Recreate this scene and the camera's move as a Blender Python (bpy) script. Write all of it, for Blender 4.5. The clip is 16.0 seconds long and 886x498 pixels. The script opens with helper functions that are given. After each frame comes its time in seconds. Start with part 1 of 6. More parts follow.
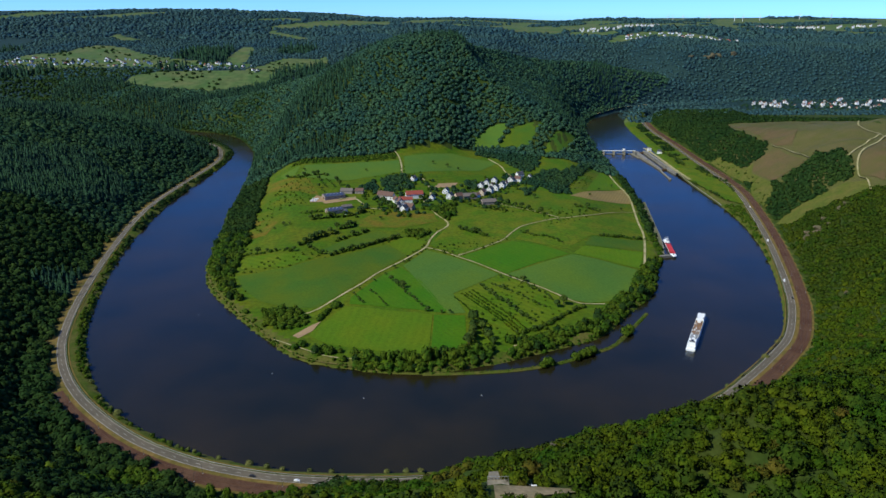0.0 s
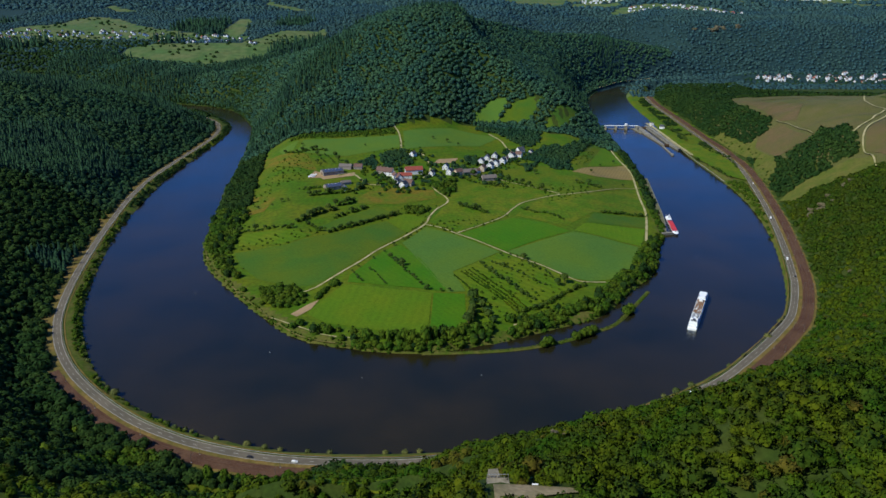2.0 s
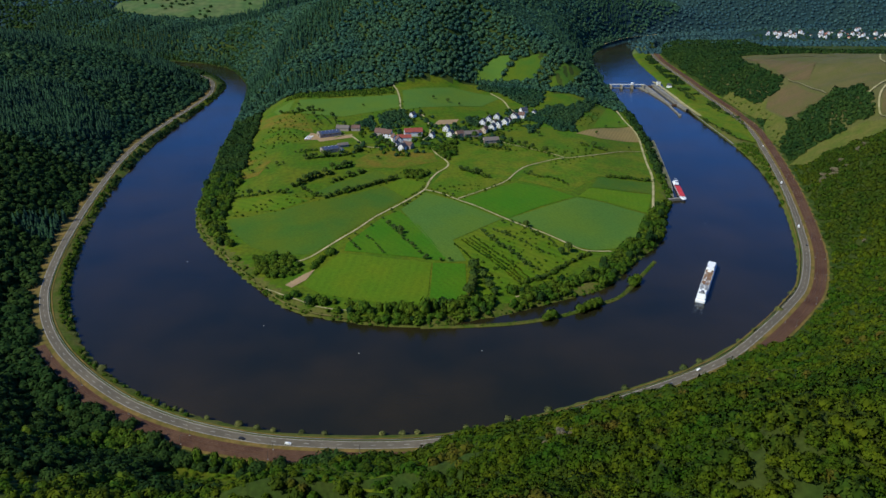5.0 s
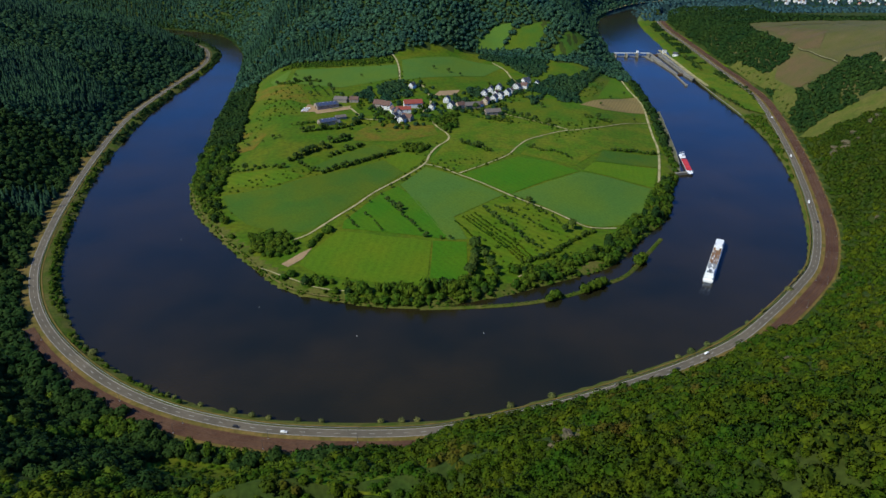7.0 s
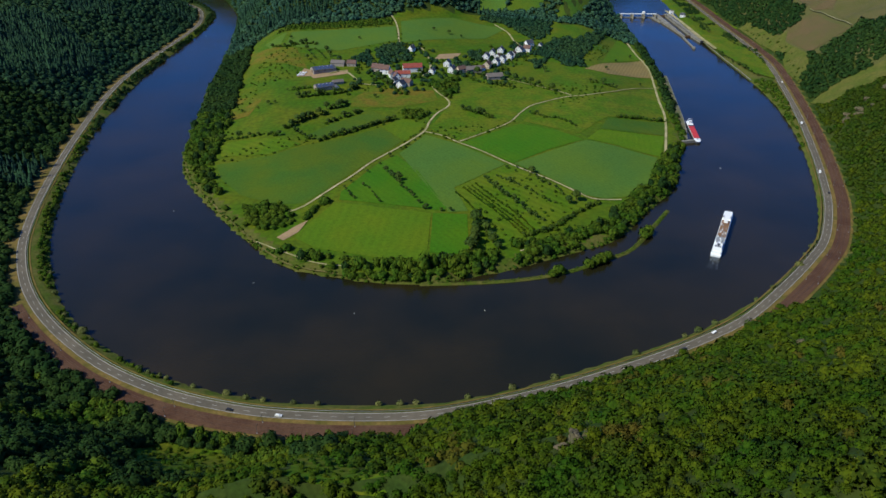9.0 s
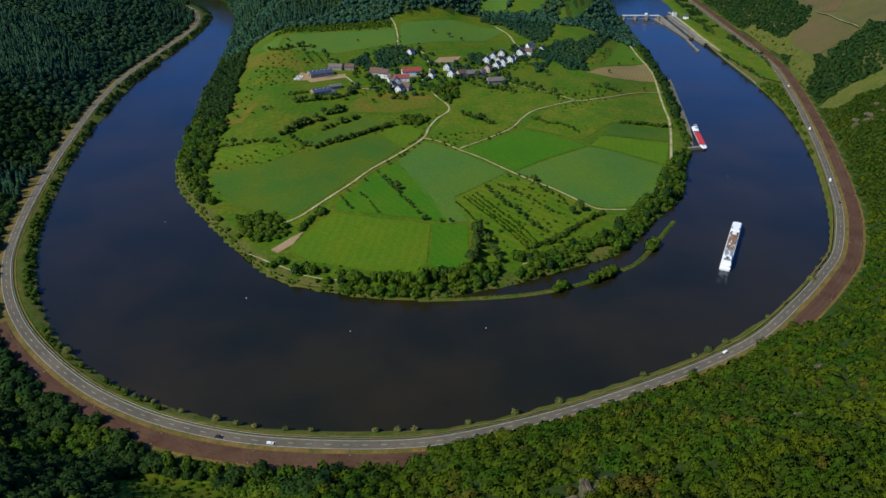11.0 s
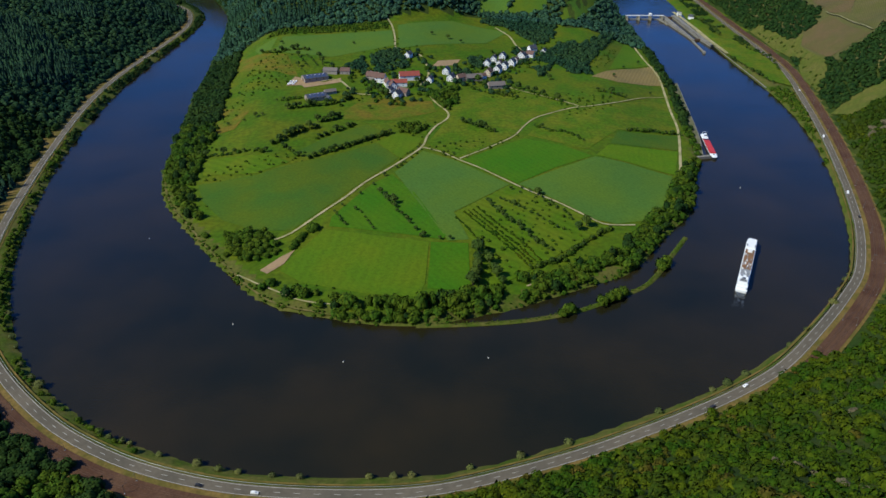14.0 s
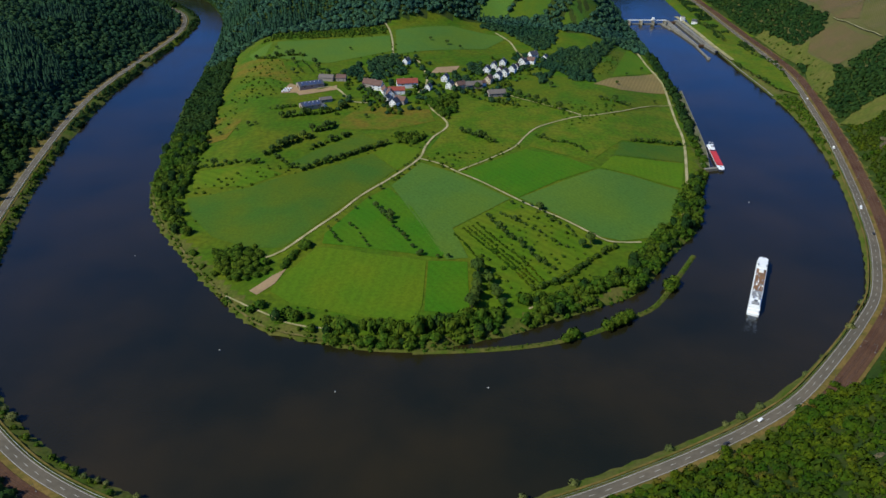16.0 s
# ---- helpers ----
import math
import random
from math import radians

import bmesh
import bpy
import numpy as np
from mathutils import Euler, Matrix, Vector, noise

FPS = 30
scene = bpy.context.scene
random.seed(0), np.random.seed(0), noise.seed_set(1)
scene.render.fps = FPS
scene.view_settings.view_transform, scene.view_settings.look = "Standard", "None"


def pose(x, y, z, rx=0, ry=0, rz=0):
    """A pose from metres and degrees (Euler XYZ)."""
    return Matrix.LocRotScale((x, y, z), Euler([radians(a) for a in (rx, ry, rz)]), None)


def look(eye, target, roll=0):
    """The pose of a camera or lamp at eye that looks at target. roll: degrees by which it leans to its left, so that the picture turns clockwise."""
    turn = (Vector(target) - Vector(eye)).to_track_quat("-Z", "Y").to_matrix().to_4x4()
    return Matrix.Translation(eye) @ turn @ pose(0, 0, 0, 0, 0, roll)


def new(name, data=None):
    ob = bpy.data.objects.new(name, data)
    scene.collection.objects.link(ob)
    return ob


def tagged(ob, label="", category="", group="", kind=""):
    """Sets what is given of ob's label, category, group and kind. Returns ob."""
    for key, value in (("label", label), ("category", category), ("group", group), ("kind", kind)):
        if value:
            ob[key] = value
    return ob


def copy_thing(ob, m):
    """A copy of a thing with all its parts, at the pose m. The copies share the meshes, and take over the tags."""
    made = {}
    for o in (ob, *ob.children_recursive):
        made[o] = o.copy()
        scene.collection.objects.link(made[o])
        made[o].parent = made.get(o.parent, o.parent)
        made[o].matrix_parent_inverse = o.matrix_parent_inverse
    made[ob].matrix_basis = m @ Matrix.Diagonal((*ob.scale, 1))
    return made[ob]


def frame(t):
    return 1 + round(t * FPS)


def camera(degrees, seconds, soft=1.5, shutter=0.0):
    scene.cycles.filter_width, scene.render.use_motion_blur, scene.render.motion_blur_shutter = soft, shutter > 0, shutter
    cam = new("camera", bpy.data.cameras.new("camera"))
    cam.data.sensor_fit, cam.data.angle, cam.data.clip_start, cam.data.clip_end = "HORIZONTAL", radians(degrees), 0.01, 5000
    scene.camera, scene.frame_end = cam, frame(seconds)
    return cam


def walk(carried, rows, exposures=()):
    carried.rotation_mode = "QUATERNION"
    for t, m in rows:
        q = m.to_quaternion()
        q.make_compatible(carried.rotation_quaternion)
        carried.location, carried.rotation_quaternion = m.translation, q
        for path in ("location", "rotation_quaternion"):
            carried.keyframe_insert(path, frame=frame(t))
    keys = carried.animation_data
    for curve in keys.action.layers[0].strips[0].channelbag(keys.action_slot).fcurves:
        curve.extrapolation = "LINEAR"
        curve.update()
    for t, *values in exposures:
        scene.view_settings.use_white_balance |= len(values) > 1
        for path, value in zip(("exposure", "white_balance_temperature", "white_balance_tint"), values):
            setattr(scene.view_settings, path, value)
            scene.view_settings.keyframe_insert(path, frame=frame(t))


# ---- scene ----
# ---- the camera and its flight: a drone 336 m over the river ----
cam = camera(64.49, 16.0)
# seconds, eye (m), yaw, pitch, roll (degrees)
PATH = [
    (0, 0.01, 0.00, 336.00, 0.006, -18.590, 0.024),
    (0.5, 0.13, 2.19, 336.20, 0.014, -19.051, 0.056),
    (1, 0.32, 4.99, 336.19, 0.003, -19.592, 0.075),
    (1.5, 0.46, 7.45, 336.16, 0.017, -20.101, 0.087),
    (2, 0.57, 10.51, 336.42, 0.007, -20.684, 0.107),
    (2.5, 0.77, 14.52, 336.65, 0.013, -21.266, 0.168),
    (3, 0.84, 19.20, 337.13, 0.005, -21.809, 0.208),
    (3.5, 0.88, 23.99, 337.29, 0.007, -22.314, 0.236),
    (4, 1.21, 29.33, 337.57, 0.035, -22.908, 0.247),
    (6.5, 2.48, 58.26, 336.94, 0.177, -26.011, 0.034),
    (7, 2.47, 63.71, 336.93, 0.184, -26.658, 0.049),
    (7.5, 2.34, 69.46, 337.05, 0.198, -27.364, 0.039),
    (8, 2.79, 75.35, 337.03, 0.223, -28.087, 0.058),
    (8.5, 3.02, 81.47, 336.85, 0.245, -28.957, 0.021),
    (9, 2.89, 87.10, 336.97, 0.228, -29.744, 0.079),
    (11.5, 2.90, 118.98, 337.42, 0.208, -29.835, 0.082),
    (12, 2.85, 125.21, 337.01, 0.187, -29.885, 0.101),
    (12.5, 2.62, 132.37, 337.01, 0.146, -29.968, 0.055),
    (13, 2.46, 139.56, 336.99, 0.146, -30.004, 0.077),
    (13.5, 2.72, 147.59, 337.13, 0.157, -30.040, 0.074),
    (14, 2.43, 155.31, 337.07, 0.117, -30.085, 0.067),
    (14.5, 2.61, 163.77, 336.76, 0.119, -30.067, 0.093),
    (15, 2.87, 171.46, 337.04, 0.100, -30.074, 0.099),
    (15.5, 3.54, 179.21, 337.62, 0.085, -30.048, 0.176),
    (16, 3.40, 187.59, 337.57, 0.035, -30.035, 0.232),
]


def drone(x, y, z, yaw, pitch, roll):
    a, b = radians(yaw), radians(pitch)
    way = Vector((-math.sin(a) * math.cos(b), math.cos(a) * math.cos(b), math.sin(b)))
    eye = Vector((x, y, z))
    return look(eye, eye + 100 * way, roll)


walk(cam, [(t, drone(*row)) for t, *row in PATH], [(0.0, 0.11, 6500, 3.0), (16.0, 0.11, 6500, 3.0)])

# ---- world, sun, exposure ----
SUN_WAY = Vector((-0.63, -0.31, 0.71)).normalized()
sky_world = bpy.data.worlds.new("sky")
scene.world = sky_world
sky_world.use_nodes = True
wn = sky_world.node_tree.nodes
sky = wn.new("ShaderNodeTexSky")
sky.sky_type, sky.sun_disc = "NISHITA", False
sky.sun_elevation = math.asin(SUN_WAY.z)
sky.sun_rotation = math.atan2(SUN_WAY.x, SUN_WAY.y)
sky.air_density, sky.dust_density, sky.ozone_density = 0.65, 0.0, 10.0
wn["Background"].inputs["Strength"].default_value = 0.15
# a deep clear blue
deep = wn.new("ShaderNodeMix")
deep.data_type, deep.blend_type = "RGBA", "MULTIPLY"
deep.inputs[0].default_value = 1.0
deep.inputs[7].default_value = (0.48, 0.79, 1.22, 1)
sky_world.node_tree.links.new(sky.outputs[0], deep.inputs[6])
sky_world.node_tree.links.new(deep.outputs[2], wn["Background"].inputs["Color"])
sun = new("sun", bpy.data.lights.new("sun", "SUN"))
sun.data.energy, sun.data.angle, sun.data.color = 4.3, radians(0.5), (1.0, 0.97, 0.84)
sun.matrix_world = look(SUN_WAY * 1000, (0, 0, 0))


# ---- materials ----
def material(name, base, rough=0.9, dark=0.0, grain=1.0, patch=30.0, tint=None, bump=0.0, island=0.0, spec=0.12, metal=0.0, object_random=0.0):
    """A rough natural surface: colour varied at two sizes, with relief."""
    m = bpy.data.materials.new(name)
    m.use_nodes = True
    nt = m.node_tree
    n, ln = nt.nodes, nt.links
    b = n["Principled BSDF"]
    b.inputs["Roughness"].default_value = rough
    b.inputs["Specular IOR Level"].default_value = spec
    b.inputs["Metallic"].default_value = metal
    geo = n.new("ShaderNodeNewGeometry")
    fine, wide = n.new("ShaderNodeTexNoise"), n.new("ShaderNodeTexNoise")
    fine.inputs["Scale"].default_value, fine.inputs["Detail"].default_value = 1.0 / grain, 3
    wide.inputs["Scale"].default_value, wide.inputs["Detail"].default_value = 1.0 / patch, 2
    for t in (fine, wide):
        ln.new(geo.outputs["Position"], t.inputs["Vector"])
    other = tint or tuple(c * (1 - dark) for c in base)
    mix = n.new("ShaderNodeMix")
    mix.data_type = "RGBA"
    mix.inputs[6].default_value, mix.inputs[7].default_value = (*base, 1), (*other, 1)
    ramp = n.new("ShaderNodeMapRange")
    ramp.inputs["From Min"].default_value, ramp.inputs["From Max"].default_value = 0.35, 0.65
    ln.new(wide.outputs[0], ramp.inputs[0])
    ln.new(ramp.outputs[0], mix.inputs[0])
    val = n.new("ShaderNodeMapRange")
    val.inputs["From Min"].default_value, val.inputs["From Max"].default_value = 0.25, 0.75
    val.inputs["To Min"].default_value, val.inputs["To Max"].default_value = 1 - dark, 1 + dark
    ln.new(fine.outputs[0], val.inputs[0])
    hsv = n.new("ShaderNodeHueSaturation")
    ln.new(mix.outputs[2], hsv.inputs["Color"])
    if island or object_random:
        isl = n.new("ShaderNodeMapRange")
        amount = island or object_random
        isl.inputs["To Min"].default_value, isl.inputs["To Max"].default_value = 1 - amount, 1 + amount
        if island:
            ln.new(geo.outputs["Random Per Island"], isl.inputs[0])
        else:
            info = n.new("ShaderNodeObjectInfo")
            ln.new(info.outputs["Random"], isl.inputs[0])
        mul = n.new("ShaderNodeMath")
        mul.operation = "MULTIPLY"
        ln.new(val.outputs[0], mul.inputs[0])
        ln.new(isl.outputs[0], mul.inputs[1])
        ln.new(mul.outputs[0], hsv.inputs["Value"])
        hue = n.new("ShaderNodeMapRange")
        hue.inputs["To Min"].default_value, hue.inputs["To Max"].default_value = 0.5 + 0.05 * amount, 0.5 - 0.07 * amount
        ln.new(isl.inputs[0].links[0].from_socket, hue.inputs[0])
        ln.new(hue.outputs[0], hsv.inputs["Hue"])
    else:
        ln.new(val.outputs[0], hsv.inputs["Value"])
    ln.new(hsv.outputs[0], b.inputs["Base Color"])
    if bump:
        bp = n.new("ShaderNodeBump")
        bp.inputs["Distance"].default_value, bp.inputs["Strength"].default_value = bump, 0.8
        ln.new(fine.outputs[0], bp.inputs["Height"])
        ln.new(bp.outputs[0], b.inputs["Normal"])
    return m


def water_material():
    m = bpy.data.materials.new("river_water")
    m.use_nodes = True
    n, ln = m.node_tree.nodes, m.node_tree.links
    b = n["Principled BSDF"]
    b.inputs["Base Color"].default_value = (0.012, 0.012, 0.008, 1)
    b.inputs["Roughness"].default_value = 0.12
    b.inputs["IOR"].default_value = 1.33
    geo, waves, drift = n.new("ShaderNodeNewGeometry"), n.new("ShaderNodeTexNoise"), n.new("ShaderNodeTexNoise")
    waves.inputs["Scale"].default_value, waves.inputs["Detail"].default_value = 0.5, 3
    drift.inputs["Scale"].default_value, drift.inputs["Detail"].default_value = 0.0075, 4
    for t in (waves, drift):
        ln.new(geo.outputs["Position"], t.inputs["Vector"])
    rough = n.new("ShaderNodeMapRange")
    rough.inputs["From Min"].default_value, rough.inputs["From Max"].default_value = 0.35, 0.65
    rough.inputs["To Min"].default_value, rough.inputs["To Max"].default_value = 0.10, 0.20
    ln.new(drift.outputs[0], rough.inputs[0])
    silt = n.new("ShaderNodeMix")
    silt.data_type = "RGBA"
    silt.inputs[6].default_value, silt.inputs[7].default_value = (0.010, 0.011, 0.005, 1), (0.030, 0.021, 0.006, 1)
    part_of = n.new("ShaderNodeMapRange")
    part_of.inputs["From Min"].default_value, part_of.inputs["From Max"].default_value = 0.36, 0.78
    ln.new(drift.outputs[0], part_of.inputs[0])
    ln.new(part_of.outputs[0], silt.inputs[0])
    ln.new(silt.outputs[2], b.inputs["Base Color"])
    ln.new(rough.outputs[0], b.inputs["Roughness"])
    bp = n.new("ShaderNodeBump")
    bp.inputs["Distance"].default_value, bp.inputs["Strength"].default_value = 0.16, 0.9
    ln.new(waves.outputs[0], bp.inputs["Height"])
    ln.new(bp.outputs[0], b.inputs["Normal"])
    return m


M_WATER = water_material()
M_GROUND = material("meadow_ground", (0.046, 0.102, 0.003), dark=0.30, grain=5, patch=45, tint=(0.086, 0.108, 0.004))
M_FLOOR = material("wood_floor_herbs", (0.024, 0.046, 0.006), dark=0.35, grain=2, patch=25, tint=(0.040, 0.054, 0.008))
M_BANK = material("river_bank_herbs", (0.050, 0.080, 0.006), dark=0.3, grain=2.5, patch=14, tint=(0.095, 0.092, 0.020))
M_ASPHALT = material("worn_asphalt", (0.135, 0.113, 0.083), dark=0.14, grain=3, patch=25, tint=(0.102, 0.088, 0.066))
M_BALLAST = material("rusty_ballast", (0.075, 0.036, 0.021), dark=0.28, grain=1.2, patch=22, tint=(0.105, 0.056, 0.032), bump=0.1)
M_VERGE = material("dry_verge", (0.175, 0.115, 0.034), dark=0.28, grain=2, patch=11, tint=(0.100, 0.085, 0.018))
M_TRACK = material("gravel_track", (0.38, 0.32, 0.17), dark=0.2, grain=2, patch=14, tint=(0.24, 0.225, 0.09))
M_PAINT = material("road_paint", (0.45, 0.43, 0.38), dark=0.1, grain=1, patch=10)
M_LEAF = material("broadleaf_crowns", (0.021, 0.056, 0.002), dark=0.36, grain=1.6, patch=26, tint=(0.054, 0.073, 0.002), island=0.22, rough=0.8, spec=0.08)
M_DRYLEAF = material("dry_scrub_crowns", (0.070, 0.058, 0.008), dark=0.35, grain=2.0, patch=20, tint=(0.050, 0.062, 0.004), island=0.30, rough=0.85, spec=0.08)
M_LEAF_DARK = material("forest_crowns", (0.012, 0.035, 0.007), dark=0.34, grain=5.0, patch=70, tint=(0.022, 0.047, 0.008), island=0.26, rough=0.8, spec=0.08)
# forest crowns lightened and blued: haze over the hill is in this colour
M_HILL = material("hazed_hill_crowns", (0.025, 0.068, 0.045), dark=0.30, grain=5.0, patch=60, tint=(0.038, 0.084, 0.038), island=0.26, rough=0.8, spec=0.08)
# darker copy of the hill crowns, a hillside's shade put into the colour
M_SIDE = material("shade_toned_crowns", (0.015, 0.046, 0.022), dark=0.32, grain=5.0, patch=60, tint=(0.026, 0.060, 0.020), island=0.26, rough=0.8, spec=0.08)
M_SLOPE = material("oak_scrub_crowns", (0.021, 0.046, 0.003), dark=0.34, grain=2.0, patch=26, tint=(0.036, 0.054, 0.003), island=0.24, rough=0.8, spec=0.08)
M_SHORE = material("bank_willow_crowns", (0.029, 0.072, 0.005), dark=0.36, grain=4.0, patch=26, tint=(0.055, 0.088, 0.006), island=0.34, rough=0.8, spec=0.08)
M_CONIFER = material("spruce_crowns", (0.013, 0.038, 0.023), dark=0.3, grain=5, patch=120, tint=(0.019, 0.050, 0.024), island=0.26, rough=0.8, spec=0.08)
# far crowns: blue and lightness of distance haze put into the leaf colour
M_FAR = material("hazed_distant_woods", (0.027, 0.068, 0.080), dark=0.3, grain=8, patch=160, tint=(0.038, 0.082, 0.074), island=0.22, rough=0.85, spec=0.1)
# same haze tint, darkened to stand for the shade between crowns
M_FAR_FLOOR = material("hazed_shaded_wood_floor", (0.013, 0.034, 0.036), dark=0.3, grain=8, patch=120, tint=(0.017, 0.040, 0.036))
# far fields: greens muted and blued, some distance haze in the colour
M_FARFIELD = material("hazed_distant_fields", (0.058, 0.108, 0.030), dark=0.25, grain=20, patch=80, tint=(0.098, 0.118, 0.042))
M_BARK = material("bark", (0.10, 0.08, 0.055), dark=0.3, grain=0.3, patch=2)


# ---- the lie of the land ----
def curve_through(points, step=10.0):
    """A smooth line (Catmull-Rom) through control points."""
    p = np.array(points, float)
    p = np.vstack([2 * p[0] - p[1], p, 2 * p[-1] - p[-2]])
    out = []
    for i in range(1, len(p) - 2):
        n = max(2, int(np.hypot(*(p[i + 1] - p[i])[:2]) / step))
        for k in range(n):
            t = k / n
            out.append(0.5 * (2 * p[i] + (p[i + 1] - p[i - 1]) * t + (2 * p[i - 1] - 5 * p[i] + 4 * p[i + 1] - p[i + 2]) * t * t
                              + (3 * p[i] - p[i - 1] - 3 * p[i + 1] + p[i + 2]) * t ** 3))
    out.append(p[-2])
    return np.array(out)


def shifted(line, off):
    """The line moved to its right by off metres."""
    d = np.gradient(line, axis=0)
    d /= np.linalg.norm(d, axis=1)[:, None] + 1e-9
    return line + off * np.stack([d[:, 1], -d[:, 0]], 1)


def distance_to(line, x, y):
    """Distance to a polyline, and how far along it (0 to 1) the nearest place lies."""
    shape = np.shape(x)
    p = np.column_stack([np.ravel(x), np.ravel(y)]).astype(float)
    knots = np.asarray(line, float)[:, :2]
    count = len(knots) - 1
    best, along = np.empty(len(p)), np.empty(len(p))
    for lo in range(0, len(p), 8000):
        q = p[lo:lo + 8000]
        near = ((q[:, None, 0] - knots[None, :, 0]) ** 2 + (q[:, None, 1] - knots[None, :, 1]) ** 2).argmin(1)
        found, where = np.full(len(q), 1e18), np.zeros(len(q))
        for step in (-1, 0):
            i = np.clip(near + step, 0, count - 1)
            a, d = knots[i], knots[i + 1] - knots[i]
            t = np.clip(((q - a) * d).sum(1) / ((d * d).sum(1) + 1e-9), 0, 1)
            e = ((q - a - t[:, None] * d) ** 2).sum(1)
            where = np.where(e < found, (i + t) / count, where)
            found = np.minimum(found, e)
        best[lo:lo + 8000], along[lo:lo + 8000] = np.sqrt(found), where
    return best.reshape(shape), along.reshape(shape)


def inside(poly, x, y):
    x, y = np.asarray(x, float), np.asarray(y, float)
    hit = np.zeros(x.shape, bool)
    px, py = poly[:, 0], poly[:, 1]
    for i in range(len(poly)):
        j = i - 1
        if py[i] == py[j]:
            continue
        cross = ((py[i] > y) != (py[j] > y)) & (x < (px[j] - px[i]) * (y - py[i]) / (py[j] - py[i]) + px[i])
        hit ^= cross
    return hit


def smooth(a, b, v):
    t = np.clip((v - a) / (b - a), 0, 1)
    return t * t * (3 - 2 * t)


OUTER = curve_through([(-1500, 2200), (-1100, 2130), (-820, 2040), (-660, 1945), (-562, 1830), (-517, 1690), (-510, 1363), (-504, 1209), (-474, 990),
                       (-438, 841), (-405, 735), (-372, 658), (-334, 595), (-298, 551), (-266, 524), (-223, 494), (-186, 478), (-148, 466),
                       (-95, 457), (-42, 456), (2, 460), (50, 473), (85, 487), (124, 504), (166, 523), (217, 551), (273, 593), (323, 640),
                       (372, 700), (421, 810), (470, 965), (500, 1114), (510, 1253), (512, 1412), (520, 1600), (540, 1800), (565, 2145),
                       (604, 2330), (720, 2500), (1000, 2600), (1600, 2560), (2600, 2500)])
INNER = curve_through([(-1500, 2300), (-1100, 2220), (-800, 2130), (-620, 2030), (-526, 1880), (-466, 1720), (-426, 1509), (-388, 1266), (-378, 1190),
                       (-342, 992), (-322, 898), (-294, 829), (-260, 780), (-221, 727), (-188, 687), (-167, 662), (-141, 640), (-108, 628),
                       (-55, 615), (-5, 614), (21, 625), (64, 639), (109, 662), (165, 691), (200, 732), (231, 776), (256, 806), (277, 850),
                       (300, 920), (318, 960), (345, 1120), (366, 1272), (380, 1428), (392, 1618), (398, 1780), (408, 1918), (430, 2112),
                       (478, 2309), (557, 2442), (690, 2590), (1000, 2690), (1600, 2650), (2600, 2590)])
SPIT = curve_through([(-20, 613), (20, 615), (58, 619), (90, 626), (119, 637), (158, 659), (184, 678), (214, 721), (240, 760)])
ROAD = curve_through([(-1500, 2155), (-1100, 2085), (-840, 2000), (-685, 1915), (-588, 1815), (-541, 1690), (-528, 1570), (-531, 1425), (-531, 1260), (-517, 1125),
                      (-487, 970), (-462, 862), (-437, 768), (-411, 690), (-390, 645), (-365, 604), (-334, 565), (-297, 529), (-255, 496),
                      (-217, 474), (-179, 458), (-134, 446), (-91, 441), (-40, 440), (0, 444), (46, 457), (91, 473), (130, 490), (168, 508),
                      (209, 530), (252, 559), (299, 604), (343, 651), (376, 693), (413, 765), (440, 836), (467, 918), (503, 1039), (545, 1202),
                      (575, 1340), (588, 1480), (594, 1634), (606, 1844), (622, 2145), (665, 2330), (790, 2440), (1100, 2500), (1600, 2470), (2600, 2420)], 8.0)
OUTER_POLY = np.vstack([OUTER, [(5200, 2500), (5200, 6000), (-5200, 6000), (-5200, 2200)]])
INNER_POLY = np.vstack([INNER, [(5200, 2590), (5200, 6000), (-5200, 6000), (-5200, 2300)]])
ROAD_POLY = np.vstack([ROAD, [(5200, 2420), (5200, 6000), (-5200, 6000), (-5200, 2155)]])
# crest of the wooded hill behind the village: x, y, height
CREST = np.array([(-455, 1960, 62), (-330, 1900, 140), (-200, 1890, 168), (-90, 1890, 204), (-20, 1900, 246), (80, 1960, 260), (175, 2100, 246), (350, 2350, 200),
                  (550, 2700, 130), (720, 2830, 64), (870, 2950, 12)], float)


def rumple(x, y, size, seed=0.0):
    """Soft unevenness between -1 and 1."""
    u, v = x / size + seed, y / size - 1.7 * seed
    return (np.sin(u + 1.3 * np.sin(0.7 * v)) * np.cos(v + 1.1 * np.sin(0.6 * u)) + 0.5 * np.sin(2.1 * u - 1.4 * v + 2 * np.sin(0.8 * v + seed))) / 1.5


def forest_line(x):
    """How far the fields behind the village reach before the wood begins."""
    return np.interp(x, [-450, -369, -330, -260, -112, -48, 60, 120, 240, 330, 420], [1330, 1375, 1415, 1430, 1470, 1520, 1560, 1535, 1505, 1480, 1440])


